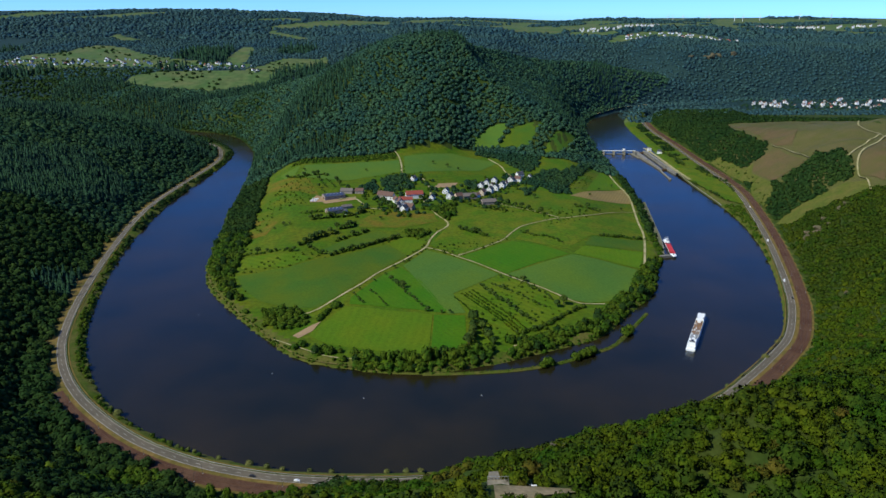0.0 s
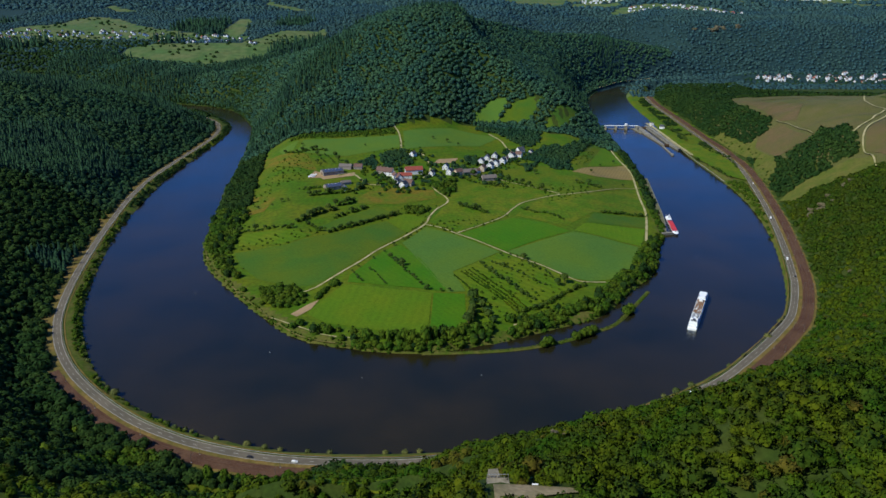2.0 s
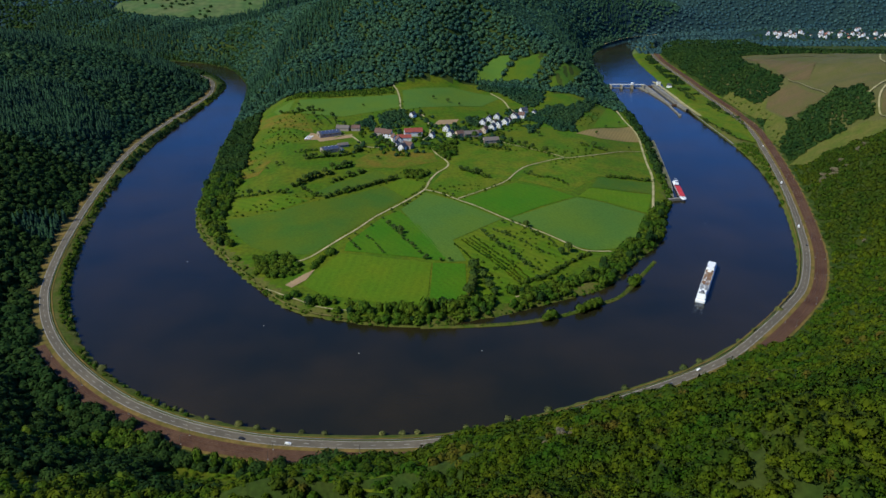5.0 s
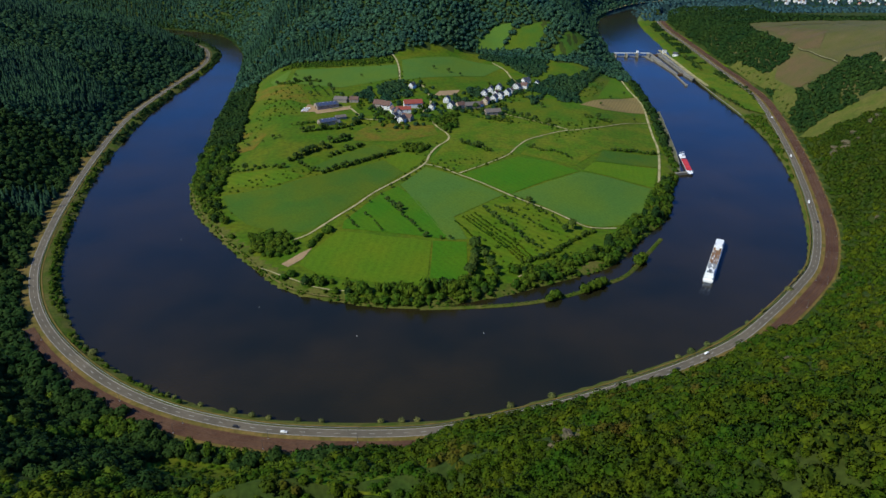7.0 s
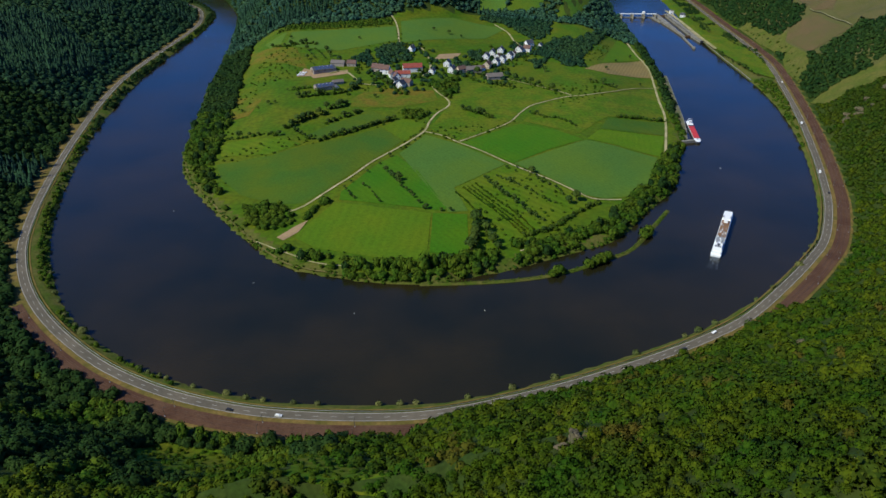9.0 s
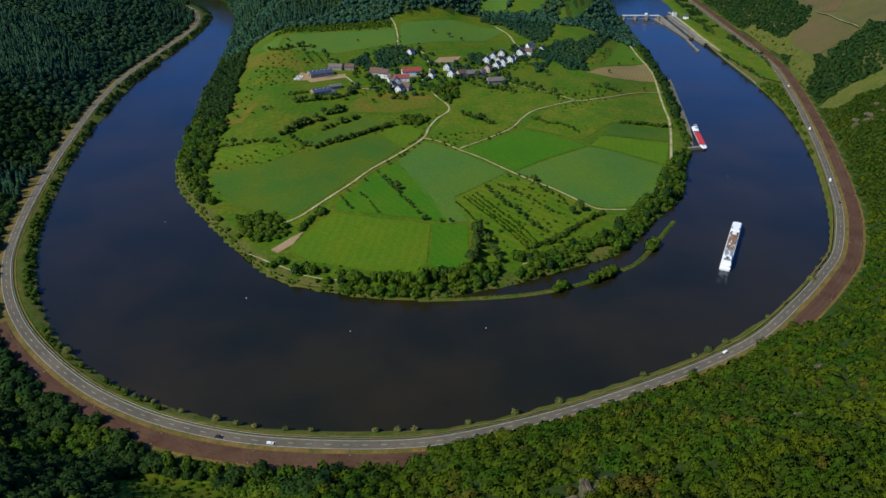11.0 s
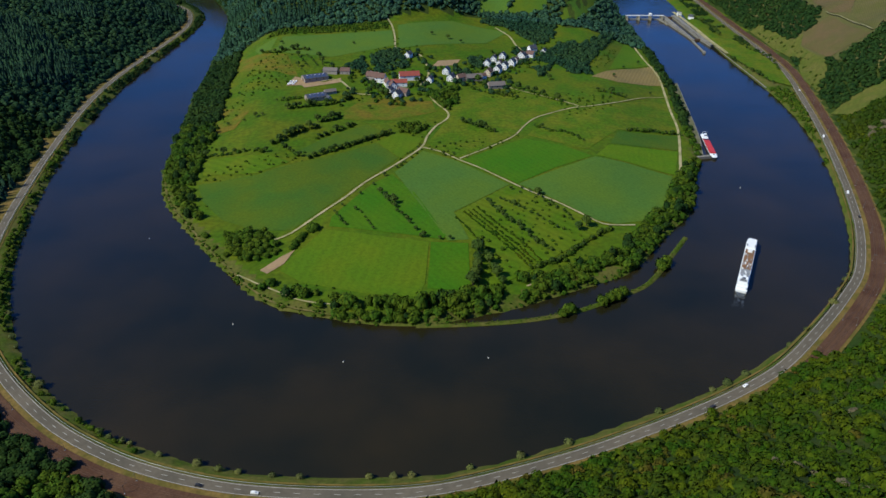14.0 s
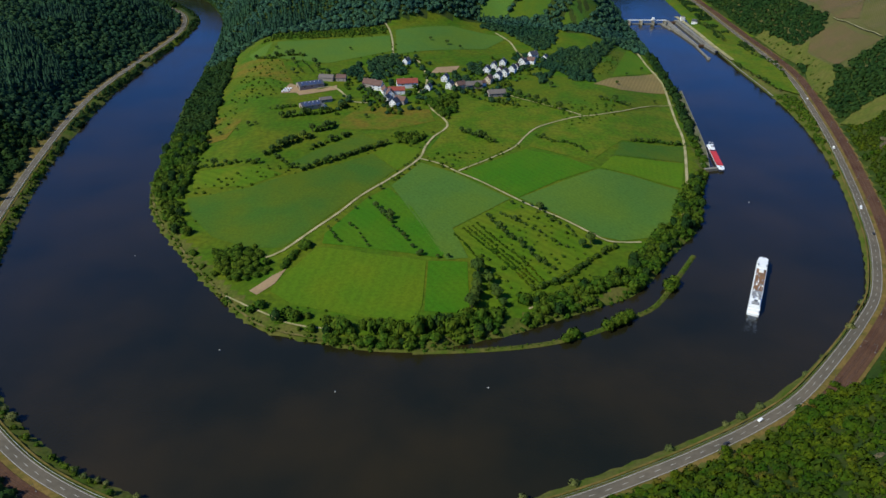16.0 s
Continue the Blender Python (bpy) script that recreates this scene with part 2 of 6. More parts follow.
def land_form(x, y):
    """Height of the bare ground over the river."""
    x, y = np.asarray(x, float), np.asarray(y, float)
    land_in, dry_in = inside(INNER_POLY, x, y), ~inside(OUTER_POLY, x, y)
    d_in, _ = distance_to(INNER, x, y)
    d_out, _ = distance_to(OUTER, x, y)
    d_road, s_road = distance_to(ROAD, x, y)
    outside_road = ~inside(ROAD_POLY, x, y)
    # the tongue of land inside the bend
    rise_left = np.interp(y, [600, 900, 1100, 1250, 1400, 1600, 2600], [8, 17, 25, 36, 48, 60, 60])
    rise_right = np.interp(y, [600, 900, 1100, 1250, 1400, 1600, 2600], [8, 16, 22, 25, 28, 42, 50])
    far_rise = rise_left + (rise_right - rise_left) * smooth(-80, 120, x)
    z_in = 2.0 + 3.0 * smooth(0, 12, d_in) + (far_rise - 4) * smooth(10, 130, d_in) + 1.2 * rumple(x, y, 90)
    knots = np.array([CREST[k] + (CREST[k + 1] - CREST[k]) * t for k in range(len(CREST) - 1) for t in (0.0, 0.33, 0.67)] + [CREST[-1]])
    pile = np.zeros(x.shape)
    for kx, ky, kz in knots:
        reach = 350 + 110 * smooth(-150, 150, y - ky) + 40 * smooth(0, 200, x - kx)
        gone = np.sqrt((x - kx) ** 2 + (y - ky) ** 2 + 3600) - 60
        pile += (np.maximum(1 - gone / reach, 0) * (kz - 20) / 100) ** 10
    hill = 87 * pile ** 0.1 * (1 + 0.10 * rumple(x, y, 120, 2) * smooth(60, 200, d_in))
    hill = np.minimum(hill, 0.60 * np.maximum(y - forest_line(x) - 60 * smooth(0, 120, x) + 15, 0) + 0.0006 * np.maximum(y - forest_line(x), 0) ** 2)
    hill = np.minimum(hill, (0.62 - 0.14 * smooth(0, 150, x) + 0.15 * smooth(2000, 2250, y)) * d_in * smooth(-10, 60, d_in))
    z_in = z_in + hill
    # far plateau, set back behind the ridge's nose
    yb = y - 270 * smooth(150, 420, x) * smooth(980, 780, x) * smooth(2450, 2700, y)
    plateau = np.interp(yb, [2350, 2650, 2950, 3100, 3600, 4900, 6000], [10, 40, 190, 214, 254, 298, 306]) + 14 * rumple(x, y, 420, 5)
    left_far = np.interp(y, [2050, 2300, 2450, 2950, 3300, 4200, 6000], [70, 95, 125, 182, 226, 316, 322]) + 24 * smooth(-500, -1300, x) * smooth(3200, 4300, y) + 9 * rumple(x, y, 300, 3)
    mid_far = np.interp(yb, [2300, 2700, 3100, 3600, 4900], [60, 130, 222, 258, 302]) + 10 * rumple(x, y, 350, 4)
    far = left_far * smooth(-350, -650, x) + mid_far * (1 - smooth(-350, -650, x)) * (1 - smooth(300, 800, x)) + plateau * smooth(300, 800, x)
    f = smooth(2100, 2650, y)
    z_in = z_in * (1 - f) + np.maximum(np.minimum(far, 3 + 0.7 * d_in), z_in) * f
    # the outer side: steep at the overlook and on the right, gentler on the left
    n = (ROAD.shape[0] - 1)
    rx = np.interp(s_road * n, np.arange(n + 1), ROAD[:, 0])
    ry = np.interp(s_road * n, np.arange(n + 1), ROAD[:, 1])
    leftness = smooth(-330, -420, rx)
    shelf = smooth(-60, -130, rx) * (1 - leftness)
    tunnel = smooth(-25, 0, rx) * smooth(290, 258, rx) * (ry < 640)
    out = np.maximum(d_road - 25 + 16 * tunnel - 22 * shelf, 0) * outside_road
    steep = 0.80 * (1 - leftness) + 0.60 * leftness + 0.30 * smooth(1100, 1250, ry) * (rx > 0)
    cap_right = np.interp(ry, [440, 640, 900, 1050, 1250, 1450, 1700, 2000, 2300], [900, 600, 240, 170, 150, 130, 80, 38, 22])
    cap = np.where(rx < 0, 900 * (1 - leftness) + 165 * leftness, cap_right)
    rise = cap * (1 - np.exp(-out * steep / cap * 1.05))
    rise = rise + (10 * smooth(0, 45, out) + 0.0005 * np.maximum(out - 120, 0) ** 2) * smooth(-120, -40, rx) * smooth(1050, 800, ry)
    rise = np.minimum(rise, 202 + 0.02 * out)
    lean = np.clip(x / np.maximum(y, 60), -0.6, 0.6)
    fall = np.interp(lean, [-0.6, -0.3, -0.108, 0, 0.093, 0.254, 0.375, 0.5, 0.6], [0.90, 0.86, 0.812, 0.755, 0.695, 0.648, 0.592, 0.50, 0.42])
    brow = (y < 290) & (np.abs(x) < 300)
    rise = np.where(brow, np.minimum(rise, np.maximum(317 - fall * y, 20)), rise)
    rise = rise * (1 + 0.06 * rumple(x, y, 70, 1) * smooth(0, 60, out) + 0.04 * rumple(x, y, 23, 7)) + 0.01 * out
    rise = rise * (1 - (0.17 + 0.12 * smooth(560, 700, y)) * smooth(130, 190, x) * smooth(285, 330, y) * smooth(1000, 800, ry))
    z_out = 4.9 * smooth(0, 6, d_out) + rise
    z_out = np.where((x < 0) & (y > 1900), z_out * (1 - smooth(1950, 2300, y)) + np.maximum(left_far, 0) * smooth(1950, 2300, y), z_out)
    z_out = np.where((x > 0) & (y > 2200) & (d_road > 15), z_out * (1 - smooth(2250, 2450, y)) + (30 + 12 * smooth(2350, 2530, y) * smooth(950, 1100, x)) * smooth(2250, 2450, y), z_out)
    bed = -3.0 * smooth(0, 8, np.minimum(d_in, d_out)) - 0.3
    z = np.where(land_in, z_in, np.where(dry_in, z_out, bed))
    return z


def mesh_from(name, verts, faces):
    """A mesh from arrays of vertices and of faces that all have the same count of corners."""
    me = bpy.data.meshes.new(name)
    k = faces.shape[1]
    me.vertices.add(len(verts))
    me.vertices.foreach_set("co", np.ascontiguousarray(verts, np.float32).ravel())
    me.loops.add(len(faces) * k)
    me.loops.foreach_set("vertex_index", np.ascontiguousarray(faces, np.int32).ravel())
    me.polygons.add(len(faces))
    me.polygons.foreach_set("loop_start", np.arange(0, len(faces) * k, k, dtype=np.int32))
    me.update(calc_edges=True)
    return me


def spaced(stops):
    """Coordinates from stretches (start, end, step)."""
    return np.concatenate([np.arange(a, b, s) for a, b, s in stops] + [[stops[-1][1]]])


FAR_OPEN = ([(-1108, 2470), (-1108, 2530), (-1038, 2590), (-919, 2600), (-720, 2610), (-674, 2664), (-619, 2802), (-449, 2840), (-440, 2760), (-584, 2570), (-608, 2450), (-765, 2380), (-984, 2420)],
            [(-1700, 2590), (-1620, 2880), (-1539, 2898), (-1482, 3120), (-1344, 3078), (-1216, 2934), (-1000, 2800), (-860, 2730), (-700, 2700), (-720, 2640), (-900, 2640), (-1150, 2650), (-1350, 2610), (-1500, 2570)],
            [(-815, 2700), (-848, 2922), (-851, 3108), (-790, 3054), (-761, 2892), (-740, 2730)], [(-904, 3700), (-723, 3880), (-311, 4326), (-283, 3924), (-637, 3702), (-860, 3660)],
            [(-1524, 3330), (-1504, 3402), (-1343, 3258), (-1403, 3222)], [(-851, 3522), (-847, 3624), (-588, 3258), (-635, 3240)], [(60, 4000), (20, 4250), (640, 3900), (560, 3560), (330, 3660)],
            [(740, 3310), (820, 3490), (1130, 3480), (1320, 3200), (1180, 3240), (960, 3330)], [(900, 3700), (900, 4050), (2400, 4200), (2500, 3900), (1500, 3780)],
            [(1900, 3450), (1950, 3560), (2300, 3560), (2250, 3450)], [(-200, 4400), (-200, 4620), (900, 4620), (900, 4400)], [(1400, 4380), (1400, 4560), (3000, 4560), (3000, 4380)])


def is_open(x, y):
    hit = np.zeros(np.shape(x), bool)
    for poly in FAR_OPEN:
        hit |= inside(np.array(poly, float), x, y)
    return hit | ((y > 3560) & (x > 350) & (rumple(x, y, 190, 4) > 0.10) & (rumple(x, y, 62, 3) < 0.45)) | ((y > 3900) & (rumple(x, y, 170, 6) > 0.3))


def is_wooded(x, y):
    return ~is_open(x, y) & ((from_road(x, y) > 23) | ((from_inner(x, y) > 0) & (y > forest_line(x))) | (y > 2340))


GX = spaced([(-5200, -2600, 150), (-2600, -700, 32), (-700, 760, 8), (760, 2800, 32), (2800, 5200, 150)])
GY = spaced([(-1500, 0, 100), (0, 420, 14), (420, 1500, 8), (1500, 2600, 18), (2600, 5200, 36)])
grid_x, grid_y = np.meshgrid(GX, GY)
LAND = land_form(grid_x, grid_y)
FROM_ROAD = distance_to(ROAD, grid_x, grid_y)[0] * np.where(inside(ROAD_POLY, grid_x, grid_y), -1, 1)
FROM_INNER = distance_to(INNER, grid_x, grid_y)[0] * np.where(inside(INNER_POLY, grid_x, grid_y), 1, -1)
FROM_OUTER = distance_to(OUTER, grid_x, grid_y)[0] * np.where(inside(OUTER_POLY, grid_x, grid_y), -1, 1)


def looked_up(values, x, y):
    """Values of the grid of the ground, blended between its knots."""
    x, y = np.asarray(x, float), np.asarray(y, float)
    i, j = np.clip(np.searchsorted(GX, x) - 1, 0, len(GX) - 2), np.clip(np.searchsorted(GY, y) - 1, 0, len(GY) - 2)
    u, v = np.clip((x - GX[i]) / (GX[i + 1] - GX[i]), 0, 1), np.clip((y - GY[j]) / (GY[j + 1] - GY[j]), 0, 1)
    return (values[j, i] * (1 - u) + values[j, i + 1] * u) * (1 - v) + (values[j + 1, i] * (1 - u) + values[j + 1, i + 1] * u) * v


def height(x, y):
    """Height of the ground, as its sheet lies."""
    return looked_up(LAND, x, y)


def from_road(x, y):
    """Distance from the road, positive on the side away from the river."""
    return looked_up(FROM_ROAD, x, y)


def from_inner(x, y):
    """Distance from the inner shore, positive on land."""
    return looked_up(FROM_INNER, x, y)


def from_outer(x, y):
    """Distance from the outer shore, positive on land."""
    return looked_up(FROM_OUTER, x, y)


def hz(x, y):
    return float(height(x, y))


def ground_sheet():
    nx, ny = len(GX), len(GY)
    verts = np.stack([grid_x.ravel(), grid_y.ravel(), LAND.ravel()], 1)
    i = (np.arange(ny - 1)[:, None] * nx + np.arange(nx - 1)[None]).ravel()
    faces = np.stack([i, i + 1, i + nx + 1, i + nx], 1)
    me = mesh_from("ground", verts, faces)
    me.materials.append(M_GROUND)
    me.materials.append(M_FLOOR)
    me.materials.append(M_FARFIELD)
    me.materials.append(M_BANK)
    me.materials.append(M_FAR_FLOOR)
    mid = verts[faces].mean(1)
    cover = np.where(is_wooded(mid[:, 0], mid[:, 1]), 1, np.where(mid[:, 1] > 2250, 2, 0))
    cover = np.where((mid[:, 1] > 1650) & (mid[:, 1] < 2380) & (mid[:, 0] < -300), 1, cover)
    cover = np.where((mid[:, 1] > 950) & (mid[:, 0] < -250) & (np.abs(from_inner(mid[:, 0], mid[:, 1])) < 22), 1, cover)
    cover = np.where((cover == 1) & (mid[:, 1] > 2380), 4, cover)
    d_bank = from_inner(mid[:, 0], mid[:, 1])
    cover = np.where((mid[:, 1] < 1500) & (d_bank < 12) & (mid[:, 2] < 8) & (cover == 0), 3, cover)
    me.polygons.foreach_set("material_index", cover.astype(np.int32))
    me.polygons.foreach_set("use_smooth", np.ones(len(faces), bool))
    return tagged(new("ground", me), "grassy and wooded valley sides round a river bend", "ground", kind="structure")


ground_sheet()


def ribbon(name, line, half_left, half_right, z, mat, drape=False, lift=0.0):
    """A strip along a line; z is its height, or with drape its height over the ground."""
    a, b = shifted(line, -half_left), shifted(line, half_right)
    if drape:
        za, zb = height(a[:, 0], a[:, 1]) + z, height(b[:, 0], b[:, 1]) + z
        za = zb = np.maximum(za, zb)
    else:
        za = zb = np.full(len(line), float(z))
    n = len(line)
    verts = np.vstack([np.column_stack([a, za]), np.column_stack([b, zb])])
    i = np.arange(n - 1)
    me = mesh_from(name, verts, np.stack([i, i + n, i + n + 1, i + 1], 1))
    me.materials.append(mat)
    return new(name, me)


def flat(name, verts, mat):
    me = mesh_from(name, np.array(verts, float), np.arange(len(verts))[None])
    me.materials.append(mat)
    return new(name, me)


water = flat("water", [(-5200, 300, 0), (5200, 300, 0), (5200, 3000, 0), (-5200, 3000, 0)], M_WATER)
tagged(water, "dark still river water mirroring the sky", "river", kind="structure")


# ---- building helpers ----
def part(name, bm, mat, parent=None, label=""):
    """Links a bmesh as one mesh object under a thing or a part."""
    me = bpy.data.meshes.new(name)
    bm.to_mesh(me)
    bm.free()
    for m in mat if isinstance(mat, (list, tuple)) else [mat]:
        me.materials.append(m)
    ob = new(name, me)
    ob.parent = parent
    if label:
        ob["label"] = label
    return ob


def box(bm, x0, x1, y0, y1, z0, z1, mat=0, taper=0.0):
    t = taper
    v = [bm.verts.new(p) for p in ((x0, y0, z0), (x1, y0, z0), (x1, y1, z0), (x0, y1, z0),
                                   (x0 + t, y0 + t, z1), (x1 - t, y0 + t, z1), (x1 - t, y1 - t, z1), (x0 + t, y1 - t, z1))]
    for f in ((0, 3, 2, 1), (4, 5, 6, 7), (0, 1, 5, 4), (1, 2, 6, 5), (2, 3, 7, 6), (3, 0, 4, 7)):
        bm.faces.new([v[i] for i in f]).material_index = mat
    return bm


def boxed(*args, **kw):
    return box(bmesh.new(), *args, **kw)


def extruded(outline, z0, z1, top_in=0.0):
    """A solid on an outline of (x, y), its top drawn in."""
    bm = bmesh.new()
    c = np.mean(outline, 0)
    low = [bm.verts.new((x, y, z0)) for x, y in outline]
    high = [bm.verts.new((x + (c[0] - x) * top_in, y + (c[1] - y) * top_in, z1)) for x, y in outline]
    n = len(outline)
    bm.faces.new(low[::-1])
    bm.faces.new(high)
    for i in range(n):
        bm.faces.new((low[i], low[(i + 1) % n], high[(i + 1) % n], high[i]))
    return bm


def rod(bm, a, b, ra, rb, sides=6):
    a, b = Vector(a), Vector(b)
    q = (b - a).to_track_quat("Z", "Y").to_matrix()
    rings = []
    for p, r in ((a, ra), (b, rb)):
        rings.append([bm.verts.new(p + q @ Vector((r * math.cos(k * 2 * math.pi / sides), r * math.sin(k * 2 * math.pi / sides), 0))) for k in range(sides)])
    for k in range(sides):
        bm.faces.new((rings[0][k], rings[0][(k + 1) % sides], rings[1][(k + 1) % sides], rings[1][k]))
    bm.faces.new(rings[0][::-1])
    bm.faces.new(rings[1])
    return bm


def empty_thing(name, label, category, group=""):
    return tagged(new(name), label, category, group)


# ---- road, railway and banks ----
def in_view(line, y0=380, y1=2300):
    return line[(line[:, 1] > y0) & (line[:, 1] < y1) & (np.abs(line[:, 0]) < 760)]


road = ribbon("road", ROAD, 4.4, 4.0, 5.30, M_ASPHALT)
tagged(road, "grey two-lane asphalt road along the river", "road", kind="structure")
cycle_path = ribbon("cycle_path", shifted(ROAD, -7.2), 0.6, 0.6, 5.26, M_VERGE)
tagged(cycle_path, "pale paved path between road and river", "path", kind="structure")
verge = ribbon("verge", shifted(ROAD, 14.0), 10.2, 8.6, 5.16, M_VERGE)
tagged(verge, "dry yellowish grass verge beside the road", "verge", kind="structure")
far_bank = shifted(INNER, -10.0)
far_bank = far_bank[(far_bank[:, 0] > 380) & (far_bank[:, 1] > 2150) & (far_bank[:, 0] < 900)]
tagged(ribbon("bank_road", far_bank, 3.0, 3.0, 1.2, M_TRACK, drape=True), "pale road along the foot of the wooded far bank", "road", kind="structure")
tow = shifted(INNER, -2.6)
tow = tow[(tow[:, 0] < -70) & (tow[:, 1] < 900)]
M_TOW = material("trodden_grass", (0.150, 0.125, 0.040), dark=0.28, grain=2, patch=9, tint=(0.080, 0.088, 0.016))
tagged(ribbon("towpath", tow, 1.1, 1.1, 0.5, M_TOW, drape=True), "pale trodden grass path along the water's edge", "path", kind="structure")
M_RAIL = material("rusty_rail", (0.16, 0.10, 0.07), rough=0.5, dark=0.2, grain=1, patch=10, metal=0.6)


def nearest_on_road(x, y):
    return int(np.argmin(np.hypot(ROAD[:, 0] - x, ROAD[:, 1] - y)))


# the railway runs through a tunnel behind the foot of the overlook
for first, last in ((nearest_on_road(-345, 577), nearest_on_road(24, 450)), (nearest_on_road(205, 528), len(ROAD))):
    stretch = ROAD[first:last]
    railway = ribbon("railway", shifted(stretch, 14.0), 6.2, 6.2, 5.42, M_BALLAST)
    tagged(railway, "reddish brown ballast strip of a double-track railway", "railway", kind="structure")
    for off in (10.9, 12.35, 15.3, 16.75):
        rail = ribbon("rail", shifted(in_view(stretch), off), 0.09, 0.09, 5.6, M_RAIL)
        rail.parent = railway
M_LINE = M_PAINT
for off in (-3.55, 3.5):
    edge_line = ribbon("edge_line", shifted(in_view(ROAD), off), 0.13, 0.13, 5.315, M_LINE)
    edge_line.parent = road
rows_c = in_view(ROAD, 400, 1700)
steps = np.r_[0, np.cumsum(np.hypot(*np.diff(rows_c, axis=0).T))]
dash_bm = bmesh.new()
dash_bm.faces.new([dash_bm.verts.new(p) for p in ((-0.13, -2.0, 0), (0.13, -2.0, 0), (0.13, 2.0, 0), (-0.13, 2.0, 0))])
dash_first = part("lane_dash", dash_bm, M_LINE, road)
dash_mesh = dash_first.data
bpy.data.objects.remove(dash_first)
for k, s in enumerate(np.arange(6, steps[-1] - 6, 12.0)):
    x, y = np.interp(s, steps, rows_c[:, 0]), np.interp(s, steps, rows_c[:, 1])
    x2, y2 = np.interp(s + 1, steps, rows_c[:, 0]), np.interp(s + 1, steps, rows_c[:, 1])
    dash = new("lane_dash", dash_mesh)
    dash.parent = road
    dash.matrix_basis = pose(x, y, 5.32, 0, 0, math.degrees(math.atan2(-(x2 - x), y2 - y)))
# masts of the overhead line
M_STEEL = material("galvanised_steel", (0.42, 0.42, 0.40), rough=0.5, dark=0.15, grain=1, patch=8, metal=0.5)
M_MAST = material("mast_steel", (0.16, 0.15, 0.13), rough=0.6, dark=0.15, grain=0.6, patch=4, metal=0.3)


def mast(at, way, side):
    m = empty_thing("catenary_mast", "slim grey railway mast with a bracket arm", "mast", "railway masts")
    part("post", rod(bmesh.new(), (0, 0, -0.5), (0, 0, 7.4), 0.16, 0.10, 6), M_MAST, m)
    part("bracket", rod(bmesh.new(), (0, 0, 6.6), (side * 3.2, 0, 6.2), 0.07, 0.05, 5), M_MAST, m)
    part("stay", rod(bmesh.new(), (0, 0, 7.3), (side * 2.6, 0, 6.3), 0.04, 0.04, 4), M_MAST, m)
    part("footing", boxed(-0.4, 0.4, -0.4, 0.4, -0.6, 0.25), M_STEEL, m)
    m.matrix_basis = pose(at[0], at[1], 5.35, 0, 0, math.degrees(math.atan2(way[1], way[0])) - 90)


# low crash barrier on the river side of the road
rail_line = shifted(in_view(ROAD, 400, 1500), -5.1)
n_r = len(rail_line)
barrier_v = np.vstack([np.column_stack([rail_line + o, np.full(n_r, z)]) for o, z in ((0, 5.55), (0, 5.95), (0.14, 5.95), (0.14, 5.55))])
i_r = np.arange(n_r - 1)
barrier_me = mesh_from("crash_barrier", barrier_v, np.vstack([np.stack([i_r + a * n_r, i_r + 1 + a * n_r, i_r + 1 + b * n_r, i_r + b * n_r], 1) for a, b in ((0, 1), (1, 2), (2, 3), (3, 0))]))
barrier_me.materials.append(M_STEEL)
crash_barrier = tagged(new("crash_barrier", barrier_me), "long galvanised steel crash barrier beside the road", "barrier")
for k in range(0, n_r, 3):
    p = rail_line[k]
    post = part("barrier_post", boxed(p[0] - 0.08, p[0] + 0.08, p[1] - 0.08, p[1] + 0.08, 5.0, 5.9), M_STEEL, crash_barrier)


for off, side in ((8.9, 1), (19.0, -1)):
    mast_line = shifted(ROAD, off)
    for k in range(nearest_on_road(-330, 560), nearest_on_road(590, 1500), 7):
        if not -10 < ROAD[k, 0] < 275:
            mast(mast_line[k], ROAD[k + 1] - ROAD[k - 1], side)


# ---- fields and farm tracks ----
def draped(name, poly, mat, lift=0.35, cell=16.0):
    poly = np.array(poly, float)
    bm = bmesh.new()
    bm.faces.new([bm.verts.new((x, y, 0)) for x, y in poly])
    for axis in (0, 1):
        for v in np.arange(math.ceil(poly[:, axis].min() / cell) * cell, poly[:, axis].max(), cell):
            co, no = [0, 0, 0], [0, 0, 0]
            co[axis], no[axis] = v, 1
            bmesh.ops.bisect_plane(bm, geom=bm.verts[:] + bm.edges[:] + bm.faces[:], plane_co=co, plane_no=no, dist=1e-4)
    bmesh.ops.triangulate(bm, faces=bm.faces[:])
    xy = np.array([v.co[:2] for v in bm.verts])
    for v, z in zip(bm.verts, height(xy[:, 0], xy[:, 1])):
        v.co.z = z + lift
    bmesh.ops.recalc_face_normals(bm, faces=bm.faces[:])
    for f in bm.faces:
        if f.normal.z < 0:
            f.normal_flip()
        f.smooth = True
    return part(name, bm, mat)


